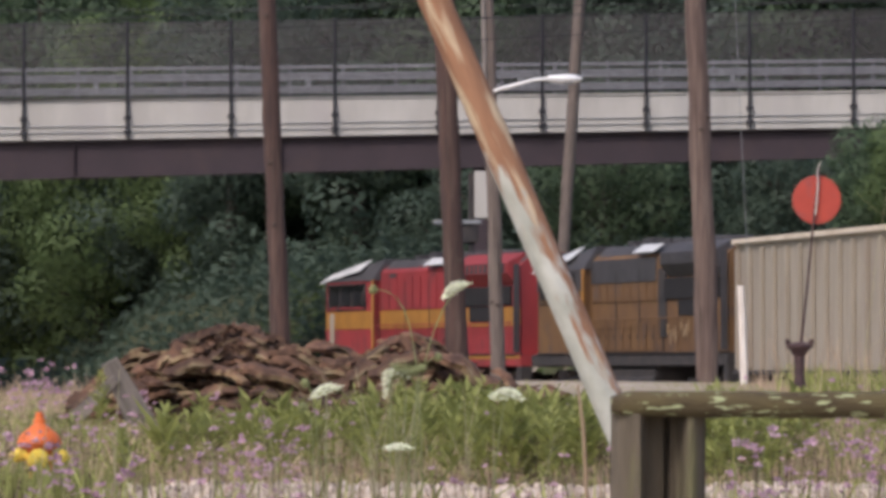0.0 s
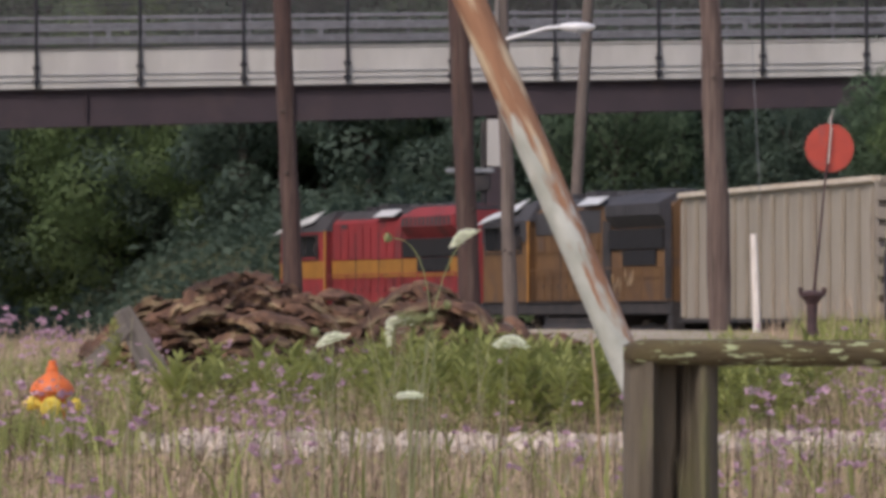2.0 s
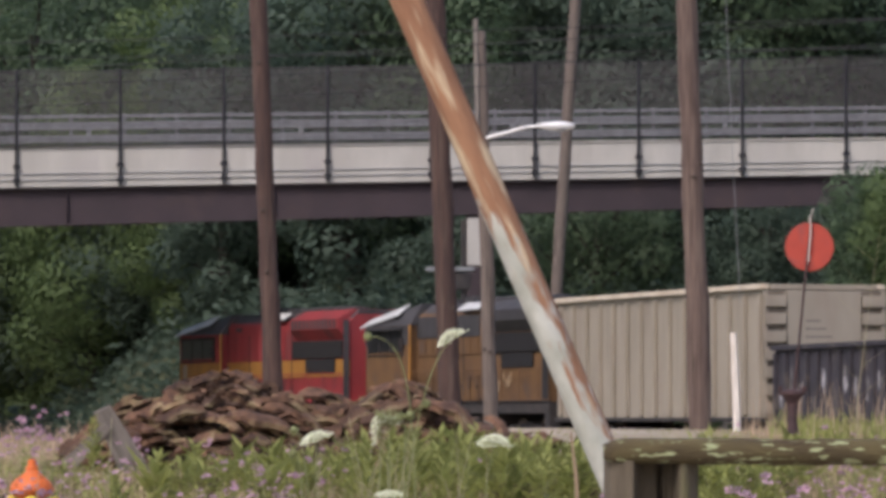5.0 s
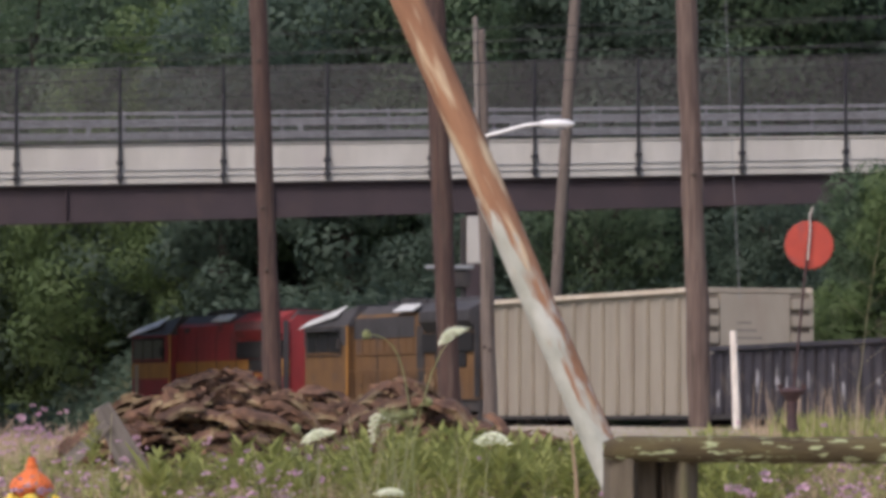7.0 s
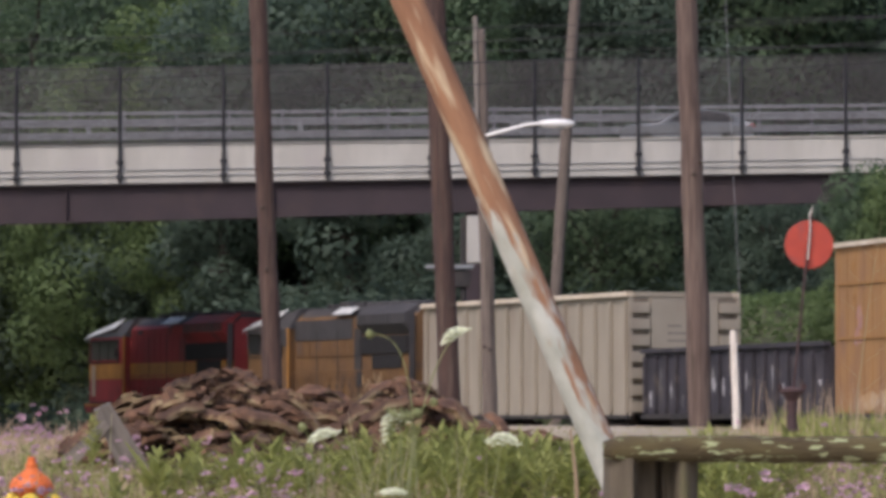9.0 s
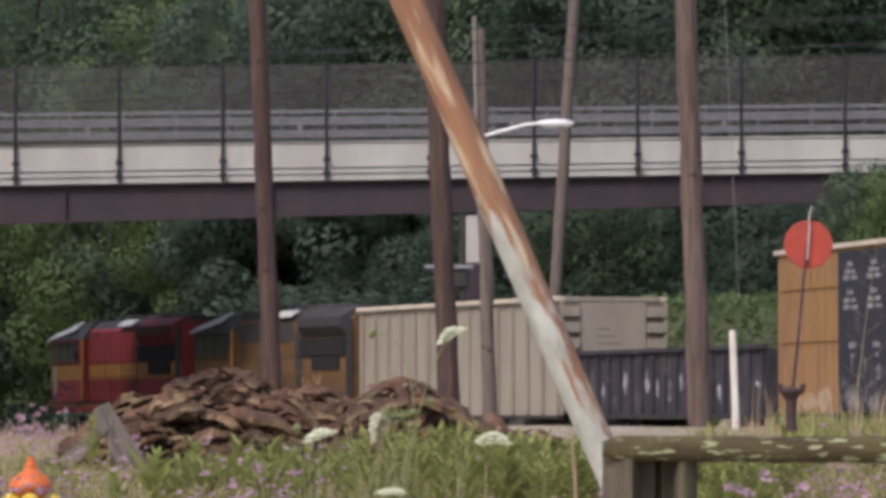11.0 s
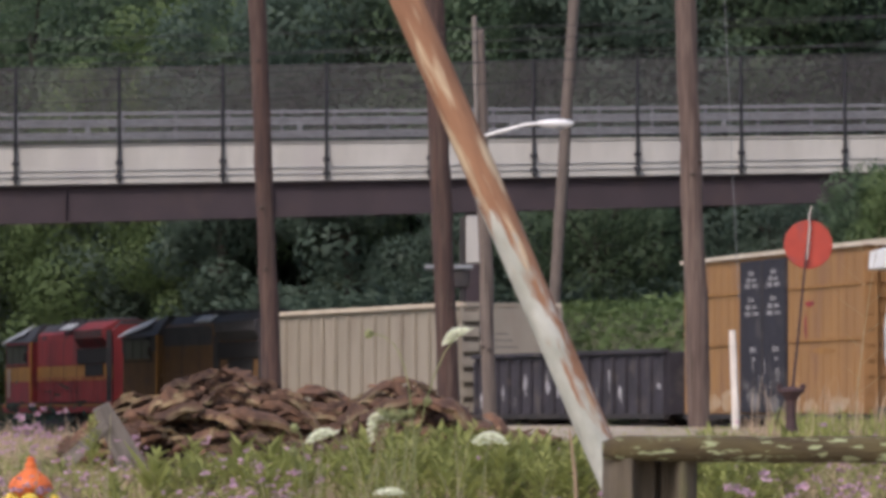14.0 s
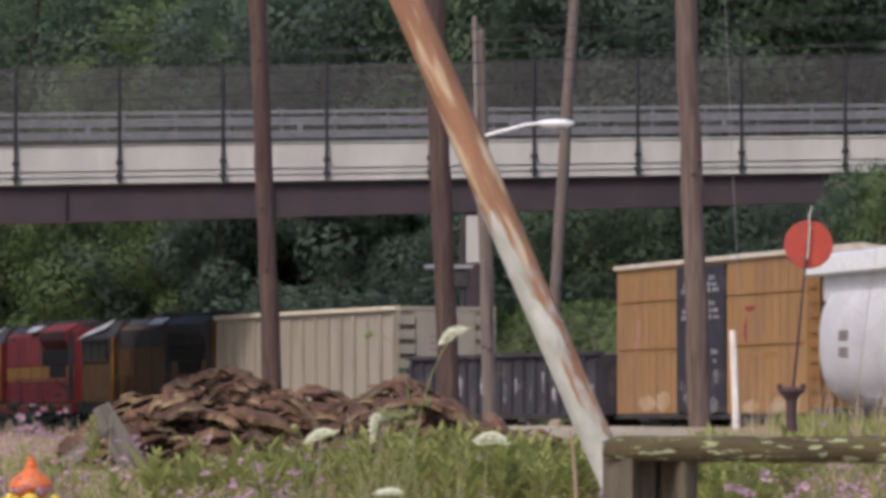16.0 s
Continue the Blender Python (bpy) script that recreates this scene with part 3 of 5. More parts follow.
def build_poles():
    timber_pole((-2.66, 64, 9.2), (-2.335, 64, 0.75), 0.135, 0.115, M_POLE, "brown weathered timber pole standing on the bank")
    timber_pole((3.31, 64, 9.2), (3.595, 64, 0.75), 0.165, 0.135, M_POLE_PALE, "thick brown weathered timber pole with a split base")
    timber_pole((-0.22, 70, 9.6), (0.155, 70, 0.2), 0.165, 0.15, M_POLE, "brown timber pole leaning slightly beside the lamp pole")
    c = timber_pole((0.60, 75, 7.55), (0.815, 75, -0.2), 0.125, 0.095, M_POLEGREY, "grey timber pole carrying a street lamp", "lamp_pole")
    part("conduit", tube([(0.525, 74.9, 7.75), (0.56, 74.9, 6.0)], 0.04, 8), M_GREYWOOD, c, "yellowed conduit strapped to the pole top")
    part("arm", tube([(0.70, 74.88, 5.80), (1.0, 74.86, 5.88), (1.35, 74.84, 5.975), (1.62, 74.83, 6.0)], 0.028, 8), M_WHITE, c, "slim white lamp arm")
    head = lathe([(0.03, -0.30), (0.075, -0.24), (0.10, -0.05), (0.095, 0.14), (0.05, 0.26), (0.01, 0.29)], 14)
    bmesh.ops.transform(head, matrix=Matrix.Translation((1.86, 74.83, 5.995)) @ Matrix.Rotation(radians(90), 4, 'Y') @ Matrix.Diagonal((0.75, 1, 1, 1)), verts=head.verts[:])
    hd = part("lamp_head", head, M_WHITE, c, "white oval street lamp head", smooth=True)
    lens = lathe([(0.02, -0.05), (0.075, -0.03), (0.085, 0.0)], 14)
    bmesh.ops.transform(lens, matrix=Matrix.Translation((1.92, 74.83, 5.94)), verts=lens.verts[:])
    part("lens", lens, M_GALV, hd)
    timber_pole((4.80, 157, 20.0), (3.44, 157, -0.8), 0.23, 0.175, M_POLEGREY, "pale grey timber pole leaning behind the train")
    # box and bracket under the bridge
    cab = thing("signal_mast", "short dark mast with a white equipment box and a grey hood", "signal")
    part("mast", tube([(0.70, 158.5, -0.2), (0.70, 158.5, 8.1)], 0.10, 10), M_GRIME, cab)
    part("equipment_box", box(0.815, 158.2, 6.52, 1.31, 158.7, 8.16, 0.03), M_CONC, cab, "white equipment box")
    part("hood", box(-0.62, 158.2, 6.32, 1.075, 158.8, 6.475, 0.04), M_GALV, cab, "pale grey hood")
    part("lamp_case", box(0.34, 158.3, 5.67, 0.96, 158.7, 6.29, 0.06), M_GRIME, cab)
    w = thing("marker_post", "slim white painted wooden post leaning on the bank", "post")
    part("shaft", tube([(3.965, 62, 0.8), (3.94, 62, 1.6), (3.91, 62, 2.38)], [0.055, 0.052, 0.045], 6), M_WHITEWOOD, w)


build_poles()


def build_cables():
    """Slack overhead lines across the yard."""
    for z0, z1, y, sag in ((6.05, 7.05, 64.5, 0.10), (6.12, 6.75, 66.5, 0.12), (6.9, 6.6, 70.5, 0.1), (6.35, 7.0, 73, 0.2), (7.35, 7.35, 72, 0.05), (7.75, 7.2, 78, 0.05)):
        c = thing("overhead_cable", "thin slack black overhead cable between the poles", "cable", group="overhead cables")
        pts = []
        for i in range(25):
            k = i / 24
            pts.append((-16 + 32 * k, y, z0 + (z1 - z0) * k * 1.0 - sag * 4 * k * (1 - k) + 0.9 * (k - 0.5)))
        part("wire", tube(pts, 0.0075, 5), M_DARKSTEEL, c)
    # guy wire and rising line beside the thick pole
    c = thing("guy_wire", "thin grey guy wire hanging beside the thick pole", "cable")
    part("wire", tube([(4.02, 66, 8.2), (4.16, 66, 4.9), (4.26, 66, 2.9)], 0.005, 5), M_GALV, c)


build_cables()


# ---- switch stand ----
def build_switch_stand():
    s = thing("switch_stand", "rusty switch stand with a faded red round target", "switch stand")
    y = 50.0
    part("rod", tube([(3.80, y, 1.45), (3.86, y, 2.0), (3.93, y, 2.7), (4.012, y, 3.44)], [0.017, 0.015, 0.013, 0.009], 8), M_RUSTROD, s, "dark rusty leaning rod")
    bm = lathe([(0.02, -0.012), (0.257, -0.012), (0.265, -0.006), (0.265, 0.006), (0.257, 0.012), (0.02, 0.012)], 40)
    bmesh.ops.transform(bm, matrix=Matrix.Translation((3.985, y + 0.04, 3.085)) @ Matrix.Rotation(radians(6), 4, 'Y') @ Matrix.Rotation(radians(90), 4, 'X'), verts=bm.verts[:])
    d = part("target", bm, M_DISC, s, "faded red enamel disc")
    part("stay", tube([(3.966, y - 0.03, 2.92), (3.995, y - 0.03, 3.28), (3.985, y - 0.03, 3.40), (4.02, y - 0.03, 3.5)], 0.0065, 6), M_WHITEWOOD, d, "pale bare strip of the rod across the disc")
    part("pedestal", lathe([(0.08, -0.35), (0.075, 0.05), (0.055, 0.22), (0.06, 0.40), (0.10, 0.47), (0.145, 0.50), (0.145, 0.53), (0.05, 0.56)], 12), M_RUSTROD, s, "dark flared iron pedestal").matrix_basis = pose(3.79, y, 0.98)
    part("lug", box(-0.155, -0.05, 0.0, -0.10, 0.05, 0.06, 0.008), M_RUSTROD, s).matrix_basis = pose(3.79, y, 1.51)
    part("lug", box(0.10, -0.05, 0.0, 0.155, 0.05, 0.06, 0.008), M_RUSTROD, s).matrix_basis = pose(3.79, y, 1.51)


build_switch_stand()


# ---- leaning pipe, post and rail ----
def build_pipe():
    p = thing("leaning_pipe", "leaning rusty steel pipe with flaking white paint on its lower half", "pipe")
    n = 40
    pts = [Vector((0, 0, 4.2 / math.cos(math.atan2(1.748, 4.2)) * i / n)) for i in range(n + 1)]
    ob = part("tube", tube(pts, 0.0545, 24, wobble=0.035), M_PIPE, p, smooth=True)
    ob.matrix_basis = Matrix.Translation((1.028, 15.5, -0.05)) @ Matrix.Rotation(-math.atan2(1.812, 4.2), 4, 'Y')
    q = thing("thin_stake", "thin pale dry stake beside the pipe foot", "stake")
    part("shaft", tube([(0.50, 16.5, 0.5), (0.475, 16.5, 1.0), (0.455, 16.5, 1.16)], [0.008, 0.008, 0.004], 5), M_GRASS_TAN, q)


build_pipe()


def build_barrier():
    r = thing("timber_barrier", "weathered timber barrier rail with lichen on a split grey post", "barrier")
    # rail: an old squared log with a bevelled end
    n, m = 60, 14
    bm = bmesh.new()
    rings = []
    for i in range(n + 1):
        x = 0.487 + 2.6 * (i / n)
        k = min(1.0, 0.55 + (x - 0.487) * 9)
        ring = []
        for j in range(m):
            w = 2 * math.pi * j / m
            cy, cz = math.cos(w), math.sin(w)
            e = 1 / max(abs(cy), abs(cz)) ** 0.6
            y = 0.062 * cy * e * k
            z = 0.0395 * cz * e * (k if cz > 0 else 1 - (1 - k) * 0.6)
            bump = 0.006 * noise.noise((x * 7, w * 1.2, 3)) + 0.004 * noise.noise((x * 30, w * 3, 5))
            ring.append(bm.verts.new((x, 14.0 + y, 1.107 + z + bump - 0.004 * (x - 0.5))))
        rings.append(ring)
    for r0, r1 in zip(rings, rings[1:]):
        for j in range(m):
            bm.faces.new((r0[j], r0[(j + 1) % m], r1[(j + 1) % m], r1[j]))
    bm.faces.new(rings[0][::-1])
    bm.faces.new(rings[-1])
    bmesh.ops.recalc_face_normals(bm, faces=bm.faces[:])
    part("rail", bm, M_TIMBER, r, "mossy grey rail with pale lichen patches", smooth=True)
    # post: rounded timber with a wide split down its face
    for px, main in ((0.635, True), (2.75, False)):
        bm = bmesh.new()
        rings = []
        m = 72
        for i in range(25):
            z = -0.1 + 1.178 * i / 24
            ring = []
            for j in range(m):
                w = 2 * math.pi * j / m
                rad = 0.146 + 0.006 * noise.noise((math.cos(w) * 2, math.sin(w) * 2, z * 1.5)) + 0.004 * noise.noise((math.cos(w) * 9, math.sin(w) * 9, z * 2))
                x, y = math.cos(w) * rad, math.sin(w) * rad * 0.9
                # the split
                if y < 0:
                    c0 = 0.014 + 0.010 * noise.noise((z * 1.7, 0.3, 1))
                    wide = 0.056 + 0.010 * noise.noise((z * 2.3, 5.0, 2))
                    g = smooth_step(wide + 0.020, wide - 0.012, abs(x - c0))
                    y += 0.125 * g * smooth_step(-0.9, 0.9, z)
                    y += 0.05 * smooth_step(0.010, 0.0, abs(x - c0 + 0.012 * math.sin(z * 5)))
                ring.append(bm.verts.new((px + x, 14.06 + y, z)))
            rings.append(ring)
        for r0, r1 in zip(rings, rings[1:]):
            for j in range(m):
                bm.faces.new((r0[j], r0[(j + 1) % m], r1[(j + 1) % m], r1[j]))
        bm.faces.new(rings[-1])
        part("post", bm, M_POSTWOOD, r, "split weathered grey post", smooth=False)


build_barrier()


# ---- hydrant ----
def build_hydrant():
    h = thing("fire_hydrant", "fire hydrant with orange bonnet and yellow caps in the weeds", "fire hydrant")
    h.matrix_basis = pose(-2.68, 30, 0.345) @ Matrix.Diagonal((0.88, 0.88, 0.88, 1))
    part("barrel", lathe([(0.17, 0.0), (0.17, 0.04), (0.10, 0.06), (0.10, 0.40), (0.14, 0.42), (0.14, 0.435), (0.11, 0.44)], 24), M_ORANGE, h, smooth=False)
    part("bonnet", lathe([(0.160, 0.441), (0.166, 0.452), (0.163, 0.475), (0.150, 0.505), (0.122, 0.535), (0.085, 0.560), (0.058, 0.585), (0.045, 0.60), (0.036, 0.602)], 24), M_ORANGE, h, "orange domed bonnet", smooth=True)
    part("operating_nut", lathe([(0.045, 0.60), (0.045, 0.63), (0.032, 0.64), (0.030, 0.675), (0.018, 0.685)], 8), M_ORANGE, h)
    for name, m, k in (("pumper_cap", pose(0.01, -0.14, 0.335, 90, 0, 0), 1.0), ("hose_cap", pose(-0.13, -0.02, 0.365, 0, -90, 0), 0.7), ("hose_cap", pose(0.15, -0.02, 0.345, 0, 90, 0), 0.8)):
        bm = lathe([(0.06 * k, -0.06), (0.06 * k, 0.0), (0.082 * k, 0.005), (0.082 * k, 0.04), (0.065 * k, 0.06), (0.025 * k, 0.065), (0.022 * k, 0.09)], 16)
        part(name, bm, M_YELLOW, h, "yellow hydrant cap").matrix_basis = m


build_hydrant()


# ---- scrap pile ----
PILE_TOP = [(-3.95, 0.70), (-3.4, 1.12), (-3.0, 1.30), (-2.62, 1.49), (-2.20, 1.66), (-1.75, 1.51), (-1.35, 1.31), (-1.12, 1.26), (-0.8, 1.39), (-0.47, 1.49), (-0.12, 1.44),
            (0.25, 1.18), (0.6, 1.02), (1.0, 0.93), (1.5, 0.80)]


def pile_z(x, y):
    top = float(np.interp(x, [p[0] for p in PILE_TOP], [p[1] for p in PILE_TOP], 0.66, 0.70))
    base = ground_z(x, y)
    d = abs(y - 46.3) / 1.9
    return base + max(0.0, top - ground_z(x, 46)) * max(0.0, 1 - d ** 1.5) - 0.02


def build_pile():
    pile = thing("scrap_pile", "heap of rust-brown broken slabs and rotten ties in the weeds", "scrap pile")
    xs = [-4.2 + 0.15 * i for i in range(41)]
    ys = [44.2 + 0.2 * i for i in range(22)]
    verts = [(x, y, pile_z(x, y) - 0.07 + 0.05 * noise.noise((x * 3, y * 3, 1))) for y in ys for x in xs]
    w = len(xs)
    faces = [(j * w + i, j * w + i + 1, (j + 1) * w + i + 1, (j + 1) * w + i) for j in range(len(ys) - 1) for i in range(w - 1)]
    # dark tie colour on the core paints deeper shade between the slabs
    shared("core", raw_mesh("core", verts, faces, M_TIE), Matrix(), pile)
    protos = []
    rng = random.Random(5)
    for k in range(14):
        bm = bmesh.new()
        ln, wd, th = rng.uniform(0.35, 0.85), rng.uniform(0.16, 0.34), rng.uniform(0.03, 0.07)
        bend, curl, twist = rng.uniform(-0.03, 0.13), rng.uniform(-0.10, 0.16), rng.uniform(-0.5, 0.5)
        wave = rng.uniform(0, 6)
        rows = []
        for i in range(6):
            u = i / 5 - 0.5
            wj = wd / 2 * rng.uniform(0.7, 1.12) * (0.62 if i in (0, 5) else 1)
            off = rng.uniform(-0.04, 0.04)
            row = []
            for sy, sz in ((-1, 0), (0, 0), (1, 0), (1, 1), (0, 1), (-1, 1)):
                yy = sy * wj + off
                zz = sz * th + bend * (1 - 4 * u * u) + twist * u * yy + curl * (0.5 - abs(sy)) * wd + 0.018 * math.sin(u * 11 + wave)
                row.append(bm.verts.new((u * ln + rng.uniform(-0.03, 0.03), yy + rng.uniform(-0.015, 0.015), zz)))
            rows.append(row)
        for r0, r1 in zip(rows, rows[1:]):
            for j in range(6):
                bm.faces.new((r0[j], r0[(j + 1) % 6], r1[(j + 1) % 6], r1[j]))
        bm.faces.new(rows[0][::-1])
        bm.faces.new(rows[-1])
        bmesh.ops.recalc_face_normals(bm, faces=bm.faces[:])
        me = bpy.data.meshes.new("slab")
        bm.to_mesh(me)
        bm.free()
        me.materials.append(M_RUST)
        protos.append(me)
    for i in range(290):
        x = rng.uniform(-3.6, 1.25)
        y = 46.2 - 1.8 * rng.random() ** 0.8
        z = pile_z(x, y)
        slope_x = (pile_z(x + 0.2, y) - pile_z(x - 0.2, y)) / 0.4
        slope_y = (pile_z(x, y + 0.2) - pile_z(x, y - 0.2)) / 0.4
        m = Matrix.Translation((x, y, z + rng.uniform(-0.04, 0.12))) @ Euler((math.atan(slope_y) * 0.35 + rng.gauss(0, 0.36), -math.atan(slope_x) * 0.7 + rng.gauss(0, 0.30), rng.gauss(0, 0.6))).to_matrix().to_4x4()
        k = rng.uniform(0.45, 0.95) * (0.75 if z > 1.35 else 1.0)
        shared("slab", protos[i % 14], m @ Matrix.Diagonal((k, k, k, 1)), pile)
    # a few long sheets propped on the lower mound
    for x, y, z, ry, rz, k in ((-0.95, 45.2, 1.14, -34, 8, 0.95), (-0.55, 45.0, 1.26, -24, -5, 0.95), (0.0, 45.1, 1.20, 22, 6, 1.0), (-2.55, 44.9, 1.24, -14, 4, 0.9), (-1.75, 44.9, 1.12, 16, -6, 0.9)):
        shared("slab", protos[(round(x * 7)) % 14], pose(x, y, z, 18, ry, rz) @ Matrix.Diagonal((k, k, k, 1)), pile)
    verts, faces = [], []
    for i in range(5200):
        x = rng.uniform(-3.9, 1.5) if i % 3 else rng.gauss(-2.0, 0.55)
        y = 46.4 - (1.9 * rng.random() if i % 3 else 1.0 * rng.random())
        p = Vector((x, y, pile_z(x, y) + rng.uniform(-0.04, 0.06)))
        d, e = (Vector((rng.gauss(0, 1), rng.gauss(0, 1), rng.gauss(0, 0.5))) * (rng.uniform(0.05, 0.11) if i % 7 == 0 else rng.uniform(0.012, 0.05)) for _ in range(2))
        n = d.cross(e).normalized() * 0.015
        k = len(verts)
        verts += [p - d, p + e * 0.6, p + d, p - e, p + n]
        faces += [(k, k + 1, k + 4), (k + 1, k + 2, k + 4), (k + 2, k + 3, k + 4), (k + 3, k, k + 4), (k + 3, k + 2, k + 1, k)]
    tagged(shared("rubble", raw_mesh("rubble", [tuple(v) for v in verts], faces, M_CHIP), Matrix(), pile), kind="stuff")
    # silvered boards leaning on the end of the heap
    for x, z, ln, wd, ry, label in ((-3.05, 0.93, 1.0, 0.32, 27, "wide silvered board leaning on a heap"), (-3.52, 0.90, 0.90, 0.18, -46, "brown board leaning on a heap")):
        b = thing("board", label, "board")
        bm = box(-wd / 2, -0.025, -ln / 2, wd / 2, 0.025, ln / 2, 0.006)
        for v in bm.verts:
            if v.co.z > 0:
                v.co.x *= 0.55
        part("plank", bm, M_GREYWOOD, b)
        b.matrix_basis = pose(x, 44.2, z - 0.05, 14, -ry, 0)


build_pile()


# ---- train ----
def truck(parent, x, name="truck"):
    """A two-axle bogie: side frames and wheels."""
    bm = box(x - 1.25, -1.12, 0.42, x + 1.25, -0.98, 0.72, 0.03)
    box(x - 1.25, 0.98, 0.42, x + 1.25, 1.12, 0.72, 0.03, bm)
    box(x - 0.25, -0.98, 0.45, x + 0.25, 0.98, 0.8, 0.0, bm)
    tr = part(name, bm, M_GRIME, parent)
    for dx in (-0.88, 0.88):
        w = bmesh.new()
        for y in (-0.76, 0.76):
            k = lathe([(0.05, -0.07), (0.42, -0.065), (0.46, -0.05), (0.46, 0.05), (0.08, 0.07)], 18)
            bmesh.ops.transform(k, matrix=Matrix.Translation((x + dx, y, 0.46)) @ Matrix.Rotation(radians(90), 4, 'X'), verts=k.verts[:])
            me = bpy.data.meshes.new("tmp")
            k.to_mesh(me)
            k.free()
            w.from_mesh(me)
            bpy.data.meshes.remove(me)
        tube([(x + dx, -0.76, 0.46), (x + dx, 0.76, 0.46)], 0.08, 8, w)
        part("wheelset", w, M_RAIL, tr)
    return tr


def couplers(parent, length):
    for x0, x1 in ((-0.55, 0.35), (length - 0.35, length + 0.55)):
        part("coupler", box(x0, -0.12, 0.72, x1, 0.12, 0.95, 0.02), M_GRIME, parent)


def locomotive(label, red):
    L = 19.4
    loco = thing("locomotive", label, "locomotive")
    body, upper, roof = (M_RED, M_RED, M_LGREY) if red else (M_UPY, M_LGREY, M_LGREY)
    part("frame", box(0.15, -1.5, 1.05, L - 0.1, 1.5, 1.42, 0.03), M_GRIME if not red else M_RED, loco)
    part("fuel_tank", extrude_profile([(-1.4, 0.95), (-1.35, 0.4), (-0.9, 0.22), (0.9, 0.22), (1.35, 0.4), (1.4, 0.95), (1.2, 1.05), (-1.2, 1.05)], 7, 12.4), M_GRIME, loco)
    truck(loco, 3.3), truck(loco, 16.1)
    couplers(loco, L)
    nose = part("nose", extrude_profile([(-1.25, 1.42), (-1.25, 3.0), (-1.0, 3.25), (1.0, 3.25), (1.25, 3.0), (1.25, 1.42)], 0.15, 0.95), body, loco)
    cab = part("cab", extrude_profile([(-1.5, 1.42), (-1.5, 3.98), (-1.2, 4.12), (1.2, 4.12), (1.5, 3.98), (1.5, 1.42)], 0.9, 5.6), body, loco)
    rf = bmesh.new()
    lo = [rf.verts.new(p) for p in ((0.55, -1.54, 3.99), (5.7, -1.54, 3.99), (5.7, 1.54, 3.99), (0.55, 1.54, 3.99))]
    hi = [rf.verts.new(p) for p in ((0.5, -1.3, 4.14), (5.7, -1.05, 4.72), (5.7, 1.05, 4.72), (0.5, 1.3, 4.14))]
    for i in range(4):
        rf.faces.new((lo[i], lo[(i + 1) % 4], hi[(i + 1) % 4], hi[i]))
    rf.faces.new(lo[::-1])
    rf.faces.new(hi)
    bmesh.ops.recalc_face_normals(rf, faces=rf.faces[:])
    part("cab_roof", rf, roof, cab)
    # near-white plate: the roof edge's bright reflection is put into its colour
    pn = bmesh.new()
    q = [pn.verts.new(p) for p in ((0.45, -1.60, 3.97), (4.3, -1.48, 4.36), (4.3, -1.02, 4.74), (0.45, -1.20, 4.24), (0.45, -1.60, 3.94), (4.3, -1.48, 4.33), (4.3, -1.02, 4.71), (0.45, -1.20, 4.21))]
    for f in ((0, 1, 2, 3), (7, 6, 5, 4), (0, 4, 5, 1), (1, 5, 6, 2), (2, 6, 7, 3), (3, 7, 4, 0)):
        pn.faces.new([q[i] for i in f])
    part("roof_panel", pn, M_ROOFGLEAM, cab, "pale plate coloured as the sunlit gleam of the roof edge")
    part("window_band", box(1.1, -1.53, 2.98, 4.95, -1.503, 3.90, 0.004), M_GRIME, cab, "dark band round the side windows")
    for x0, x1 in ((1.3, 2.35), (2.5, 3.55), (3.7, 4.75)):
        pane = part("cab_window", box(x0, -1.545, 3.10, x1, -1.531, 3.80, 0.004), M_GLASS, cab, "dark side window")
        part("window_frame", box(x0 - 0.05, -1.552, 3.03, x1 + 0.05, -1.531, 3.095, 0.004), body, pane)
    part("sunshade", box(1.2, -1.72, 3.84, 4.8, -1.51, 3.88, 0.006), roof, cab)
    part("mirror", box(5.0, -1.72, 3.2, 5.06, -1.56, 3.55, 0.01), M_GRIME, cab)
    if not red:
        part("upper_band", box(0.89, -1.53, 3.35, 5.61, -1.503, 3.97), M_LGREY, cab, "dark grey band")
    part("grab_post", tube([(5.75, -1.55, 1.45), (5.75, -1.55, 4.0)], 0.05, 8), M_STRIPE, loco, "yellow grab post")
    hood = part("hood", extrude_profile([(-1.22, 1.42), (-1.22, 4.25), (-0.95, 4.5), (0.95, 4.5), (1.22, 4.25), (1.22, 1.42)], 5.6, 18.6), body, loco)
    part("hood_roof", extrude_profile([(-1.1, 4.37), (-0.93, 4.52), (0.93, 4.52), (1.1, 4.37), (0.8, 4.66), (-0.8, 4.66)], 5.8, 18.5), roof, hood)
    if red:
        part("stripe", box(0.88, -1.512, 2.35, 5.62, -1.502, 2.95), M_STRIPE, cab, "yellow stripe")
        part("stripe", box(5.63, -1.245, 2.35, 18.61, -1.222, 2.95), M_STRIPE, hood, "yellow stripe")
        part("gap_panel", box(6.6, -1.25, 3.1, 7.2, -1.222, 4.2), M_LGREY, hood)
        part("nose_stripe", box(1.3, -1.53, 1.7, 1.75, -1.513, 2.9), M_HOPPER, cab, "pale worn stripe")
    else:
        part("upper_band", box(5.63, -1.25, 3.55, 12.0, -1.222, 4.25), M_LGREY, hood, "dark grey upper band")
        part("door_recess", box(12.3, -1.27, 1.9, 13.0, -1.222, 3.9), M_GRIME, hood, "dark recessed door")
        rng = random.Random(6)
        for i in range(9):
            x, z, w, h = 13.2 + 0.24 * i, rng.uniform(1.75, 2.25), rng.uniform(0.05, 0.12), rng.uniform(0.25, 0.55)
            bm = bmesh.new()
            bm.faces.new([bm.verts.new((x + w * math.cos(k * 0.63) * rng.uniform(0.5, 1.1), -1.2655, z + h / 2 * math.sin(k * 0.63) * rng.uniform(0.5, 1.1))) for k in range(10)])
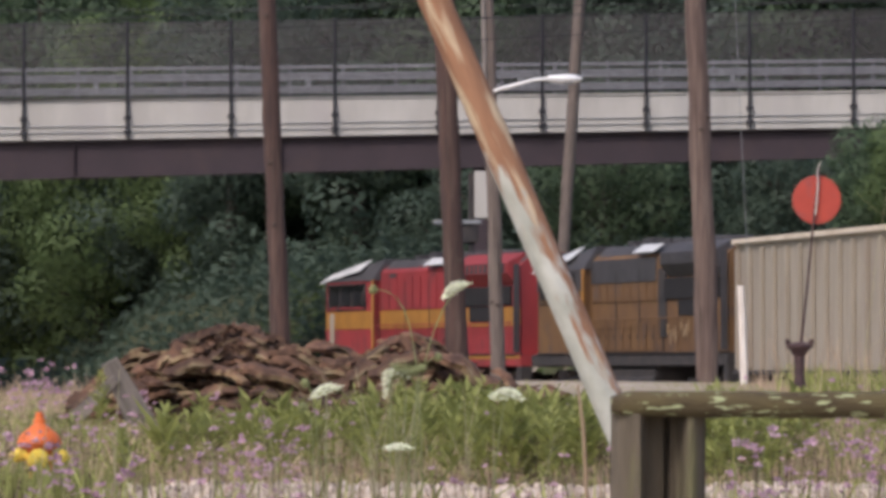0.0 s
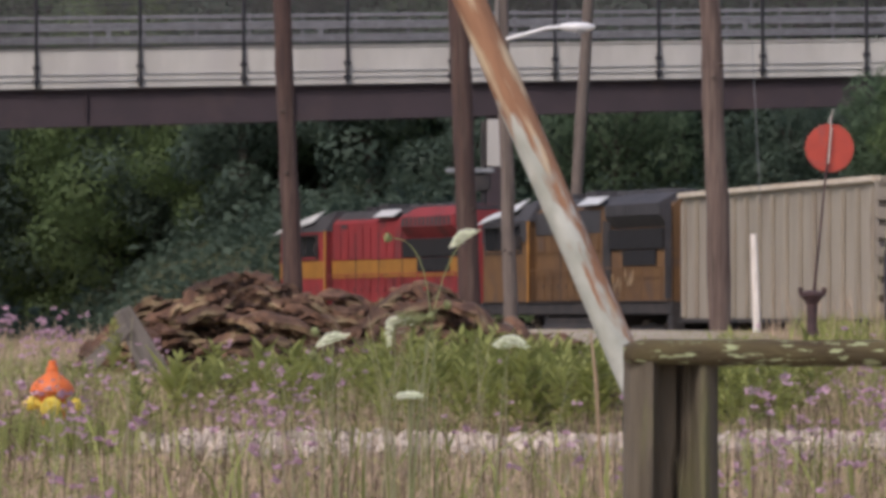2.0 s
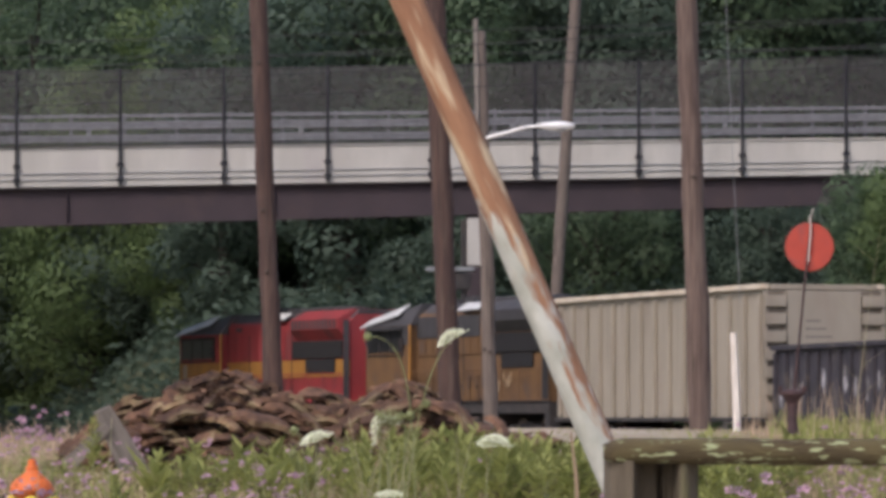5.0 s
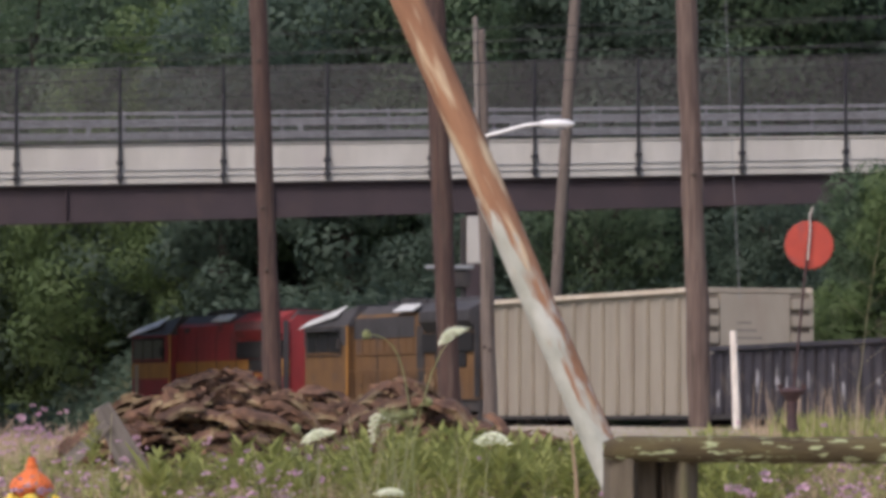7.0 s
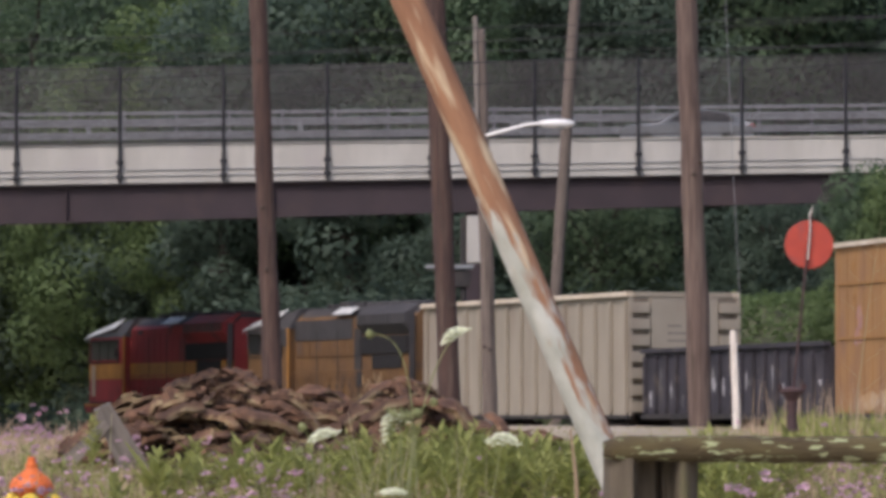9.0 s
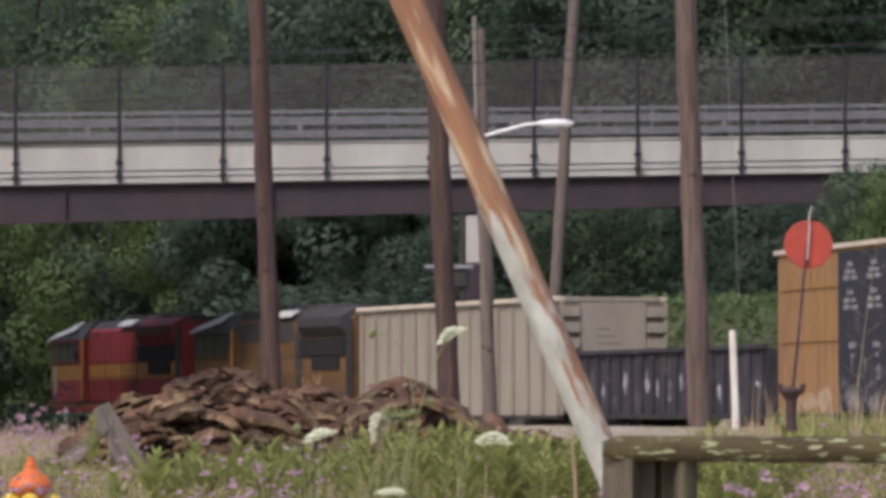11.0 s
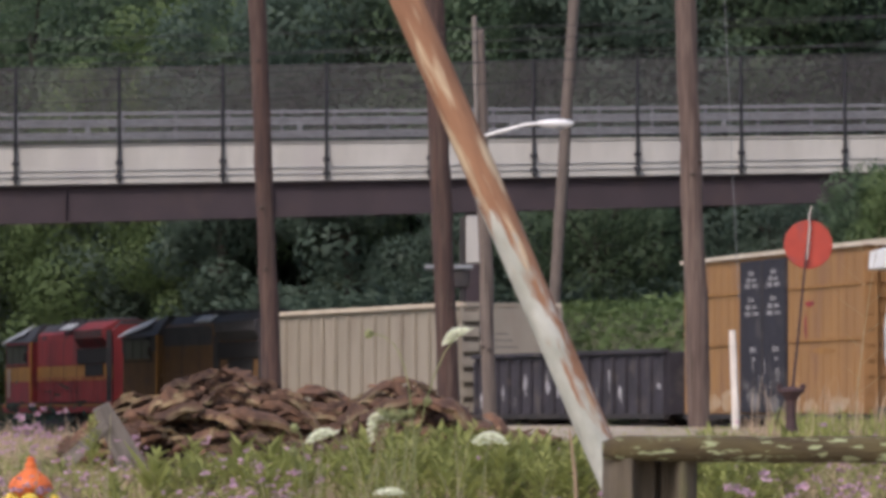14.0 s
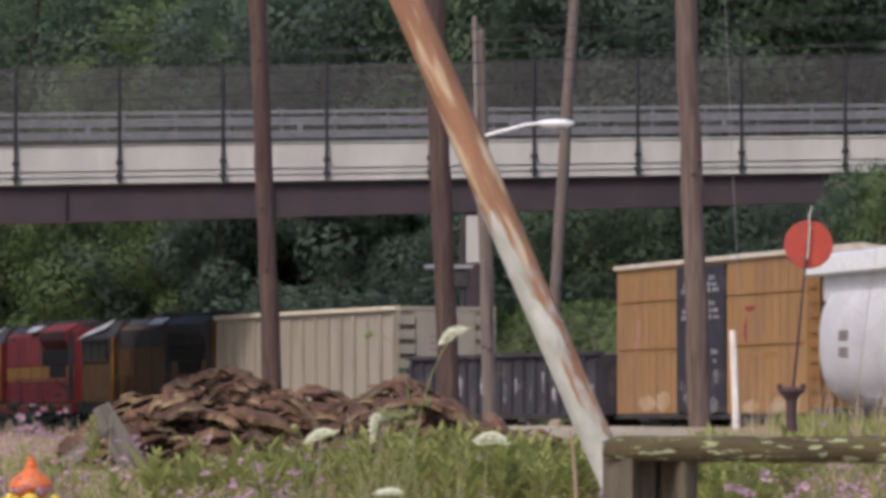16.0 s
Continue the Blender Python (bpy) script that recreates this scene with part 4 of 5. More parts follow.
            part("worn_crest", bm, M_CHALK_O, hood, "pale worn crest paint")
    # flared radiators and the dark intake beneath
    part("radiator", extrude_profile([(-1.22, 3.65), (-1.52, 4.0), (-1.52, 4.35), (-0.9, 4.68), (0.9, 4.68), (1.52, 4.35), (1.52, 4.0), (1.22, 3.65)], 13.2, 18.2), upper, hood)
    # the hood roof's gleam, likewise painted as a pale plate
    part("radiator_panel", extrude_profile([(-1.40, 4.42), (-1.05, 4.66), (-1.05, 4.63), (-1.38, 4.39)], 10.2, 12.2), M_ROOFGLEAM, hood, "pale plate coloured as the sunlit gleam of the hood roof")
    part("intake", box(12.9, -1.30, 3.0, 17.9, -1.223, 3.62, 0.02), M_BLACK, hood, "dark air intake")
    part("intake", box(14.2, -1.29, 2.5, 17.2, -1.223, 2.98, 0.02), M_BLACK, hood, "dark lower intake")
    for i in range(9):
        x = 5.9 + i * 0.76
        door = part("hood_door", box(x, -1.262, 1.5, x + 0.66, -1.246, 2.3, 0.005), body, hood)
        part("latch", box(x + 0.55, -1.28, 1.85, x + 0.60, -1.263, 2.0, 0.004), M_GRIME, door)
        part("hood_door", box(x, -1.262, 2.98, x + 0.66, -1.246, 3.5 if not red else 4.05, 0.005), body, hood)
        if i % 3 == 2:
            part("door_gap", box(x + 0.675, -1.257, 1.5, x + 0.745, -1.2455, 3.9, 0.003), M_GRIME, hood, "dark strip between doors")
    for i in range(12):
        part("louver", box(13.4 + i * 0.39, -1.545, 4.02, 13.62 + i * 0.39, -1.521, 4.33, 0.006), roof, hood, "radiator louvre")
    part("walkway", box(0.9, -1.56, 1.423, 18.9, -1.26, 1.46, 0.008), M_GRIME, loco)
    if red:
        part("sill_stripe", box(0.2, -1.512, 1.30, L - 0.15, -1.503, 1.40), M_STRIPE, loco, "yellow line along the sill")
    for x, z, w in ((7.6, 4.66, 0.7), (10.6, 4.66, 1.1)):
        part("roof_box", box(x, -0.7, z, x + w, 0.7, z + 0.16, 0.03), roof, hood)
    air = tube([(7.0, -1.3, 0.62), (12.4, -1.3, 0.62)], 0.17, 12)
    part("air_reservoir", air, M_GRIME, loco)
    part("rear_ladder", box(L - 0.75, -1.5, 1.5, L - 0.70, -1.3, 4.3, 0.006), roof, loco)
    part("rear_headlight", box(18.6, -0.3, 4.05, 18.72, 0.3, 4.35, 0.03), M_GRIME, hood)
    for i in range(4):
        part("fan", lathe([(0.62, 4.63), (0.62, 4.78), (0.55, 4.82), (0.1, 4.82)], 18), roof, hood).matrix_basis = pose(13.8 + i * 1.25 - 2, 0, 0)
    part("exhaust", box(8.4, -0.5, 4.62, 9.4, 0.5, 4.9, 0.04), roof, hood)
    hr = tube([(5.8, -1.47, 2.45), (18.4, -1.47, 2.45)], 0.02, 6)
    for i in range(8):
        tube([(6.0 + i * 1.75, -1.47, 1.42), (6.0 + i * 1.75, -1.47, 2.45)], 0.018, 6, hr)
    part("handrail", hr, M_UPY if not red else M_RED, loco)
    for y in (-1.3, 1.3):
        part("step", box(L - 0.5, y - 0.2, 0.35, L - 0.05, y + 0.2, 1.05, 0.03), M_GRIME, loco)
    return loco, L


def grey_hopper():
    L = 16.8
    c = thing("hopper_car", "beige-grey ribbed open hopper wagon with ribbed end corners", "freight wagon")
    T = 4.42
    for y in (-1.5, 1.45):
        part("side_sheet", box(0.05, y, 0.92, L - 0.05, y + 0.05, T), M_HOPPER, c)
    n = 15
    for i in range(n):
        x = 0.35 + (L - 0.7) * i / (n - 1)
        for y0, y1 in ((-1.62, -1.503), (1.503, 1.62)):
            part("side_post", box(x - 0.11, y0, 0.95, x + 0.11, y1, T - 0.12, 0.025), M_HOPPER, c)
    for y0, y1 in ((-1.66, -1.42), (1.42, 1.66)):
        part("top_chord", box(0, y0, T + 0.002, L, y1, T + 0.16, 0.03), M_BOXROOF, c, "pale top edge")
        part("side_sill", box(0, y0 + 0.02, 0.80, L, y1 - 0.02, 0.918, 0.02), M_GRIME, c, "dark side sill")
    part("load", slab(0.1, L - 0.1, -1.44, 1.44, lambda x: T - 0.6, lambda x: T - 0.25 + 0.1 * noise.noise((x * 2, 0, 0))), M_GRAVEL, c)
    part("floor", box(0.1, -1.4, 0.93, L - 0.1, 1.4, 1.0), M_GRIME, c)
    for x in (0.0, L - 0.05):
        part("end_sheet", box(x, -1.44, 1.0, x + 0.05, 1.44, T), M_HOPPER, c)
    for y0, y1 in ((-1.62, -1.0), (1.0, 1.62)):
        for i in range(7):
            z = 1.0 + 0.49 * i
            part("end_rib", box(L + 0.021, y0, z, L + 0.15, y1, z + 0.33, 0.03), M_HOPPER, c, "horizontal corner rib")
        part("corner_post", box(L + 0.003, y0 if y0 < 0 else y1 - 0.1, 0.95, L + 0.10, y0 + 0.1 if y0 < 0 else y1, T - 0.01), M_HOPPER, c)
        # darker brown puts the shade of the slots into the backing
        part("rib_backing", box(L + 0.002, min(abs(y0), abs(y1)) * (1 if y0 > 0 else -1) - 0.02, 1.0, L + 0.02, (1.55 if y0 > 0 else -1.55), T - 0.02), M_RIBGAP, c, "sheet behind corner ribs, coloured dark like a shaded recess")
    part("end_panel", box(L + 0.003, -0.97, 1.9, L + 0.09, 0.97, T - 0.02, 0.01), M_HOPPER, c, "smooth beige end panel")
    part("end_cap", box(L - 0.2, -1.41, T + 0.002, L + 0.05, 1.41, T + 0.15, 0.02), M_HOPPER, c)
    for i in range(3):
        part("stencil", box(L + 0.091, -0.5, 3.1 + 0.22 * i, L + 0.094, 0.2 - 0.15 * i, 3.16 + 0.22 * i), M_GREYWOOD, c)
    # the body is a wide one: it stands out on its far side
    for o in c.children_recursive:
        for v in o.data.vertices:
            v.co.y += max(0.0, v.co.y + 1.3) * 0.13
    truck(c, 2.6), truck(c, L - 2.6)
    couplers(c, L)
    return c, L


def gondola():
    L = 15.4
    c = thing("gondola_car", "black ribbed gondola wagon with chalky white patches", "freight wagon")
    T = 2.72
    for y in (-1.5, 1.45):
        part("side_sheet", box(0.03, y, 0.95, L - 0.03, y + 0.05, T), M_GOND, c)
    for i in range(17):
        x = 0.2 + (L - 0.4) * i / 16
        for y0, y1 in ((-1.60, -1.503), (1.503, 1.60)):
            part("side_post", box(x - 0.10, y0, 0.97, x + 0.10, y1, T - 0.07, 0.02), M_GOND, c)
    for y0, y1 in ((-1.64, -1.42), (1.42, 1.64)):
        part("top_chord", box(0, y0, T + 0.002, L, y1, T + 0.14, 0.02), M_GOND, c)
        part("side_sill", box(0, y0 + 0.02, 0.80, L, y1 - 0.02, 0.948, 0.02), M_GRIME, c)
    for x in (0.0, L - 0.06):
        part("end_sheet", box(x, -1.44, 0.95, x + 0.06, 1.44, T), M_GOND, c)
    part("floor", box(0.1, -1.44, 0.93, L - 0.1, 1.44, 1.05), M_GRIME, c)
    rng = random.Random(4)
    for i in range(16):
        for rep in range(rng.choice((0, 1, 2, 2))):
            x = 0.2 + (L - 0.4) * (i + 0.5) / 16 + rng.uniform(-0.2, 0.2)
            w, h, z = rng.uniform(0.06, 0.22), rng.uniform(0.2, 0.9), rng.uniform(1.1, 1.7)
            bm = bmesh.new()
            bm.faces.new([bm.verts.new((x + w * math.cos(k * 0.5) * rng.uniform(0.35, 1.2), -1.504 - rep * 0.001, z + h / 2 + h / 2 * math.sin(k * 0.5) * rng.uniform(0.5, 1.1))) for k in range(12)])
            part("patch", bm, rng.choice((M_PATCH, M_CHALK, M_CHALK)), c, "chalky pale patch")
    truck(c, 2.4), truck(c, L - 2.4)
    couplers(c, L)
    return c, L


def boxcar():
    L = 15.6
    c = thing("boxcar", "ochre yellow boxcar with a black door and graffiti smudges", "freight wagon")
    T = 5.25
    part("body", box(0.0, -1.5, 0.95, L, 1.5, T, 0.02), M_BOX, c)
    part("roof", extrude_profile([(-1.60, T - 0.02), (-1.60, T + 0.10), (-0.05, T + 0.27), (0.05, T + 0.27), (1.60, T + 0.10), (1.60, T - 0.02), (1.5, T + 0.004), (-1.5, T + 0.004)], -0.08, L + 0.08), M_BOXROOF, c, "dusty pale roof")
    part("side_sill", box(0.0, -1.54, 0.80, L, 1.54, 0.948, 0.02), M_GRIME, c)
    door = part("door", box(5.55, -1.60, 0.98, 9.5, -1.503, T - 0.12, 0.015), M_DOOR, c, "black plug door")
    part("door_seam", box(7.5, -1.615, 1.0, 7.57, -1.601, T - 0.15), M_GRIME, door)
    rng = random.Random(9)
    for col in (6.0, 7.95):
        for z, dx, w, h in ((4.72, 0.35, 0.45, 0.14), (4.54, 0.15, 0.85, 0.12), (4.38, 0.0, 1.15, 0.13), (4.0, 0.3, 0.5, 0.14), (3.8, 0.1, 0.95, 0.13), (3.62, 0.0, 1.2, 0.12), (2.62, 0.5, 0.5, 0.16), (2.38, 0.7, 0.22, 0.12)):
            part("stencil", box(col + dx, -1.606, z, col + dx + w * 0.42, -1.6015, z + h, 0.001), M_STENCIL, door, "faded white stencil bar")
            part("stencil", box(col + dx + w * 0.55, -1.606, z + 0.01, col + dx + w, -1.6015, z + h * 0.85, 0.001), M_STENCIL, door, "faded white stencil bar")
    for i in range(12):
        x, z = rng.uniform(5.85, 9.15), rng.uniform(1.1, 2.3)
        part("scratch", tube([(x, -1.602, z), (x + rng.uniform(-0.25, 0.25), -1.602, z + rng.uniform(0.15, 0.5))], [0.02, 0.008], 4), M_STENCIL, door, "chalk scribble stroke")
    for x, z, w, h in ((6.85, 1.35, 1.6, 0.75), (8.55, 1.2, 1.2, 0.5), (8.85, 2.0, 0.5, 0.5)):
        bm = bmesh.new()
        bm.faces.new([bm.verts.new((x + w / 2 * math.cos(k * 0.45) * rng.uniform(0.6, 1.1), -1.603, z + h / 2 * math.sin(k * 0.45) * rng.uniform(0.6, 1.1))) for k in range(14)])
        part("smudge", bm, M_CHALK, door, "chalky grey smudge")
    for x in [0.3 + 0.64 * i for i in range(8)] + [9.85 + 0.62 * i for i in range(9)]:
        part("side_post", box(x - 0.09, -1.518, 1.0, x + 0.09, -1.503, T - 0.05, 0.006), M_BOX, c)
    for x0, x1 in ((0.4, 5.45), (9.6, 15.3)):
        for z in (2.85, 4.25):
            part("seam", box(x0, -1.548, z, x1, -1.519, z + 0.06), M_RUST_STAIN, c, "dark horizontal seam")
    for x, z, w, h, mm in ((1.9, 2.9, 0.7, 0.6, "m"), (1.6, 3.9, 0.35, 0.4, "d"), (2.7, 1.28, 1.7, 0.55, "w"), (4.1, 1.35, 1.5, 0.75, "w"), (13.6, 1.2, 2.0, 0.5, "w"), (11.0, 3.25, 0.3, 0.9, "r"), (11.3, 3.85, 0.9, 0.2, "r"), (11.4, 1.15, 1.5, 0.5, "w"), (10.6, 4.6, 0.5, 0.3, "d"), (12.4, 2.6, 2.2, 0.22, "d"), (2.0, 3.4, 0.5, 0.9, "m"), (1.5, 4.7, 0.4, 0.35, "d")):
        bm = bmesh.new()
        bm.faces.new([bm.verts.new((x + w / 2 * math.cos(a) * rng.uniform(0.55, 1.1), -1.5205, z + h / 2 * math.sin(a) * rng.uniform(0.55, 1.1))) for a in [k * 0.62 for k in range(10)]])
        part("smudge", bm, {"m": M_PURPLE_PAINT, "d": M_RUST_STAIN, "w": M_CHALK_O, "r": M_RED}[mm], c)
    for i in range(9):
        part("end_rib", box(L + 0.002, -1.42, 1.1 + 0.4 * i, L + 0.045, 1.42, 1.36 + 0.4 * i, 0.015), M_BOX, c, "horizontal end corrugation")
    for y in (-1.2, -0.8):
        part("ladder_rail", box(L + 0.1, y - 0.03, 1.0, L + 0.16, y + 0.03, T, 0.01), M_BOX, c)
    truck(c, 2.5), truck(c, L - 2.5)
    couplers(c, L)
    return c, L


M_DOOR = mat("blue-black door paint", (0.030, 0.029, 0.040), (0.022, 0.021, 0.030), 1.5, 0.8, c=(0.06, 0.055, 0.06), cscale=1.4)
M_PURPLE_PAINT = mat("faded violet spray paint", (0.33, 0.18, 0.22), (0.42, 0.22, 0.10), 5, 0.8)
M_STENCIL = mat("worn white stencil paint", (0.36, 0.35, 0.36), (0.14, 0.135, 0.14), 5, 0.85)
M_CHALK = mat("thin chalky paint", (0.21, 0.20, 0.20), (0.07, 0.066, 0.07), 4, 0.85)
M_CHALK_O = mat("pale scuffed ochre", (0.42, 0.32, 0.22), (0.40, 0.24, 0.11), 3, 0.85)
M_RUST_STAIN = mat("brown stain", (0.28, 0.14, 0.05), (0.36, 0.19, 0.06), 4, 0.85)


def white_hopper():
    L = 17.0
    c = thing("covered_hopper", "white round-sided covered hopper wagon", "freight wagon")
    out = []
    for i in range(22):
        a = -math.pi / 2 + 2 * math.pi * i / 22
        out.append((1.6 * math.copysign(abs(math.cos(a)) ** 0.7, math.cos(a)), 2.80 + 1.72 * math.copysign(abs(math.sin(a)) ** 0.75, math.sin(a))))
    bm = bmesh.new()
    rings = []
    for k, s in ((0.55, 0.80), (0.62, 0.90), (0.85, 0.97), (1.3, 1.0), (L - 1.3, 1.0), (L - 0.85, 0.97), (L - 0.55, 0.85)):
        rings.append([bm.verts.new((k, y * s, 2.80 + (z - 2.80) * s)) for y, z in out])
    for a, b in zip(rings, rings[1:]):
        for i in range(22):
            bm.faces.new((a[i], a[(i + 1) % 22], b[(i + 1) % 22], b[i]))
    bm.faces.new(rings[0][::-1])
    bm.faces.new(rings[-1])
    bmesh.ops.recalc_face_normals(bm, faces=bm.faces[:])
    part("shell", bm, M_TANKW, c, "white rounded steel shell", smooth=True)
    part("roof", extrude_profile([(-1.5, 4.58), (-1.54, 4.62), (-1.5, 5.05), (-0.9, 5.2), (0.9, 5.2), (1.5, 5.05), (1.54, 4.62), (1.5, 4.58)], -0.35, L + 0.3), M_WHITE, c, "bright white roof sheet")
    part("roof_frame", box(0.3, -1.25, 3.9, L - 0.3, 1.25, 4.577, 0.02), M_TANKW, c)
    part("sill", box(0.0, -1.45, 0.85, L, 1.45, 1.12, 0.03), M_GRIME, c)
    for i in range(4):
        part("bay", extrude_profile([(-1.3, 1.3), (-0.4, 0.45), (0.4, 0.45), (1.3, 1.3)], 3.2 + i * 2.8, 5.2 + i * 2.8), M_TANKW, c)
    for x, z in ((2.6, 2.85), (2.6, 2.42)):
        part("stencil", box(x, -1.612, z, x + 0.7, -1.58, z + 0.24), M_GREYWOOD, c)
    truck(c, 2.4), truck(c, L - 2.4)
    couplers(c, L)
    return c, L


def shorten(made, length):
    """Fit a locomotive to its length: the body is drawn in, the bogies only move."""
    ob, old = made
    k = length / old
    for o in ob.children_recursive:
        xs = [v.co.x for v in o.data.vertices]
        if o.name.startswith(("truck", "wheelset")):
            mid = 3.3 if sum(xs) / len(xs) < old / 2 else 16.1
            o.data.transform(Matrix.Translation(((k - 1) * mid, 0, 0)))
        elif o.matrix_basis.translation.length > 0:
            o.matrix_basis = Matrix.Translation(((k - 1) * o.matrix_basis.translation.x, 0, 0)) @ o.matrix_basis
        else:
            o.data.transform(Matrix.Diagonal((k, 1, 1, 1)))
    return ob, length


TRAIN = []          # thing, length, way from the lead front
for made, off in ((shorten(locomotive("red locomotive with a yellow stripe and dark roof", True), 17.3), 0.0), (shorten(locomotive("yellow locomotive with dark grey upper half", False), 15.9), 17.9),
                  (grey_hopper(), 34.37), (gondola(), 52.1), (boxcar(), 68.73), (white_hopper(), 85.3)):
    TRAIN.append((*made, off))


# ---- car on the bridge ----
def build_car():
    c = thing("passenger_car", "grey saloon car crossing the bridge", "car")
    prof = [(0.0, 0.35), (0.0, 0.75), (0.25, 0.92), (1.35, 1.0), (2.05, 1.42), (3.2, 1.48), (3.95, 1.38), (4.55, 1.05), (4.8, 1.0), (4.85, 0.45), (4.7, 0.3), (0.2, 0.28)]
    bm = bmesh.new()
    rows = []
    for y, k in ((-0.9, 0.0), (-0.86, 1.0), (0.86, 1.0), (0.9, 0.0)):
        rows.append([bm.verts.new((x, y * (1.0 if z < 1.02 else 0.86), z if k else min(z, 0.9) * 0.97 + 0.02)) for x, z in prof])
    n = len(prof)
    for a, b in zip(rows, rows[1:]):
        for i in range(n):
            bm.faces.new((a[i], a[(i + 1) % n], b[(i + 1) % n], b[i]))
    bm.faces.new(rows[0][::-1])
    bm.faces.new(rows[-1])
    bmesh.ops.recalc_face_normals(bm, faces=bm.faces[:])
    part("body", bm, M_CARBODY, c)
    part("side_glass", extrude_profile([(1.75, 1.04), (2.15, 1.36), (3.2, 1.42), (3.8, 1.34), (4.2, 1.06)], -0.80, -0.765), M_GLASS, c, "dark side windows")
    for x in (0.95, 3.9):
        for y in (-0.85, 0.85):
            w = lathe([(0.1, -0.1), (0.3, -0.1), (0.32, -0.06), (0.32, 0.06), (0.3, 0.1), (0.1, 0.1)], 18)
            bmesh.ops.transform(w, matrix=Matrix.Translation((x, y, 0.32)) @ Matrix.Rotation(radians(90), 4, 'X'), verts=w.verts[:])
            part("wheel", w, M_TYRE, c)
    part("tail_lamp", box(4.7, -0.88, 0.82, 4.87, -0.6, 0.96, 0.01), M_TAIL, c, "red tail lamp")
    return c


car = build_car()
# the window outline runs along the car: turn it into place
for ch in car.children:
    if ch.name.startswith("side_glass"):
        ch.matrix_basis = Matrix(((0, 1, 0, 0), (1, 0, 0, -0.03), (0, 0, 1, 0), (0, 0, 0, 1)))


# ---- weeds ----
def blades(name, spots, heights, width, material, label, seed, lean=0.25, kind="grass"):
    rng = np.random.RandomState(seed)
    n = len(spots)
    base = np.array([(x, y, ground_z(x, y) - 0.02) for x, y in spots])
    h = np.array(heights)
    a = rng.rand(n) * 6.28
    d = np.stack([np.cos(a), np.sin(a), np.zeros(n)], 1) * (rng.rand(n) * lean)[:, None]
    w = width * (0.6 + 0.8 * rng.rand(n))
    side = np.stack([np.ones(n), 0.4 * rng.normal(size=n), np.zeros(n)], 1) * w[:, None]
    mid = base + d * h[:, None] * 0.4 + np.array((0, 0, 1)) * h[:, None] * 0.55
    tip = base + d * h[:, None] * 1.2 + np.array((0, 0, 1)) * h[:, None]
    v = np.empty((n, 5, 3))
    v[:, 0], v[:, 1], v[:, 2], v[:, 3], v[:, 4] = base - side, base + side, mid + side * 0.8, mid - side * 0.8, tip
    idx = np.arange(n)[:, None] * 5
    f = (idx + np.array((0, 1, 2, 3))).tolist() + (idx + np.array((3, 2, 4))).tolist()
    ob = new(name, raw_mesh(name, v.reshape(-1, 3).tolist(), f, material))
    return tagged(ob, label, kind, kind="stuff"), tip


def sow(n, seed, y0=12.5, y1=63.5, near=1.0):
    rng = np.random.RandomState(seed)
    out = []
    while len(out) < n:
        y = y0 + (y1 - y0) * rng.rand() ** near
        x = (rng.rand() * 2 - 1) * (0.112 * y + 0.4)
        out.append((x, y))
    return out


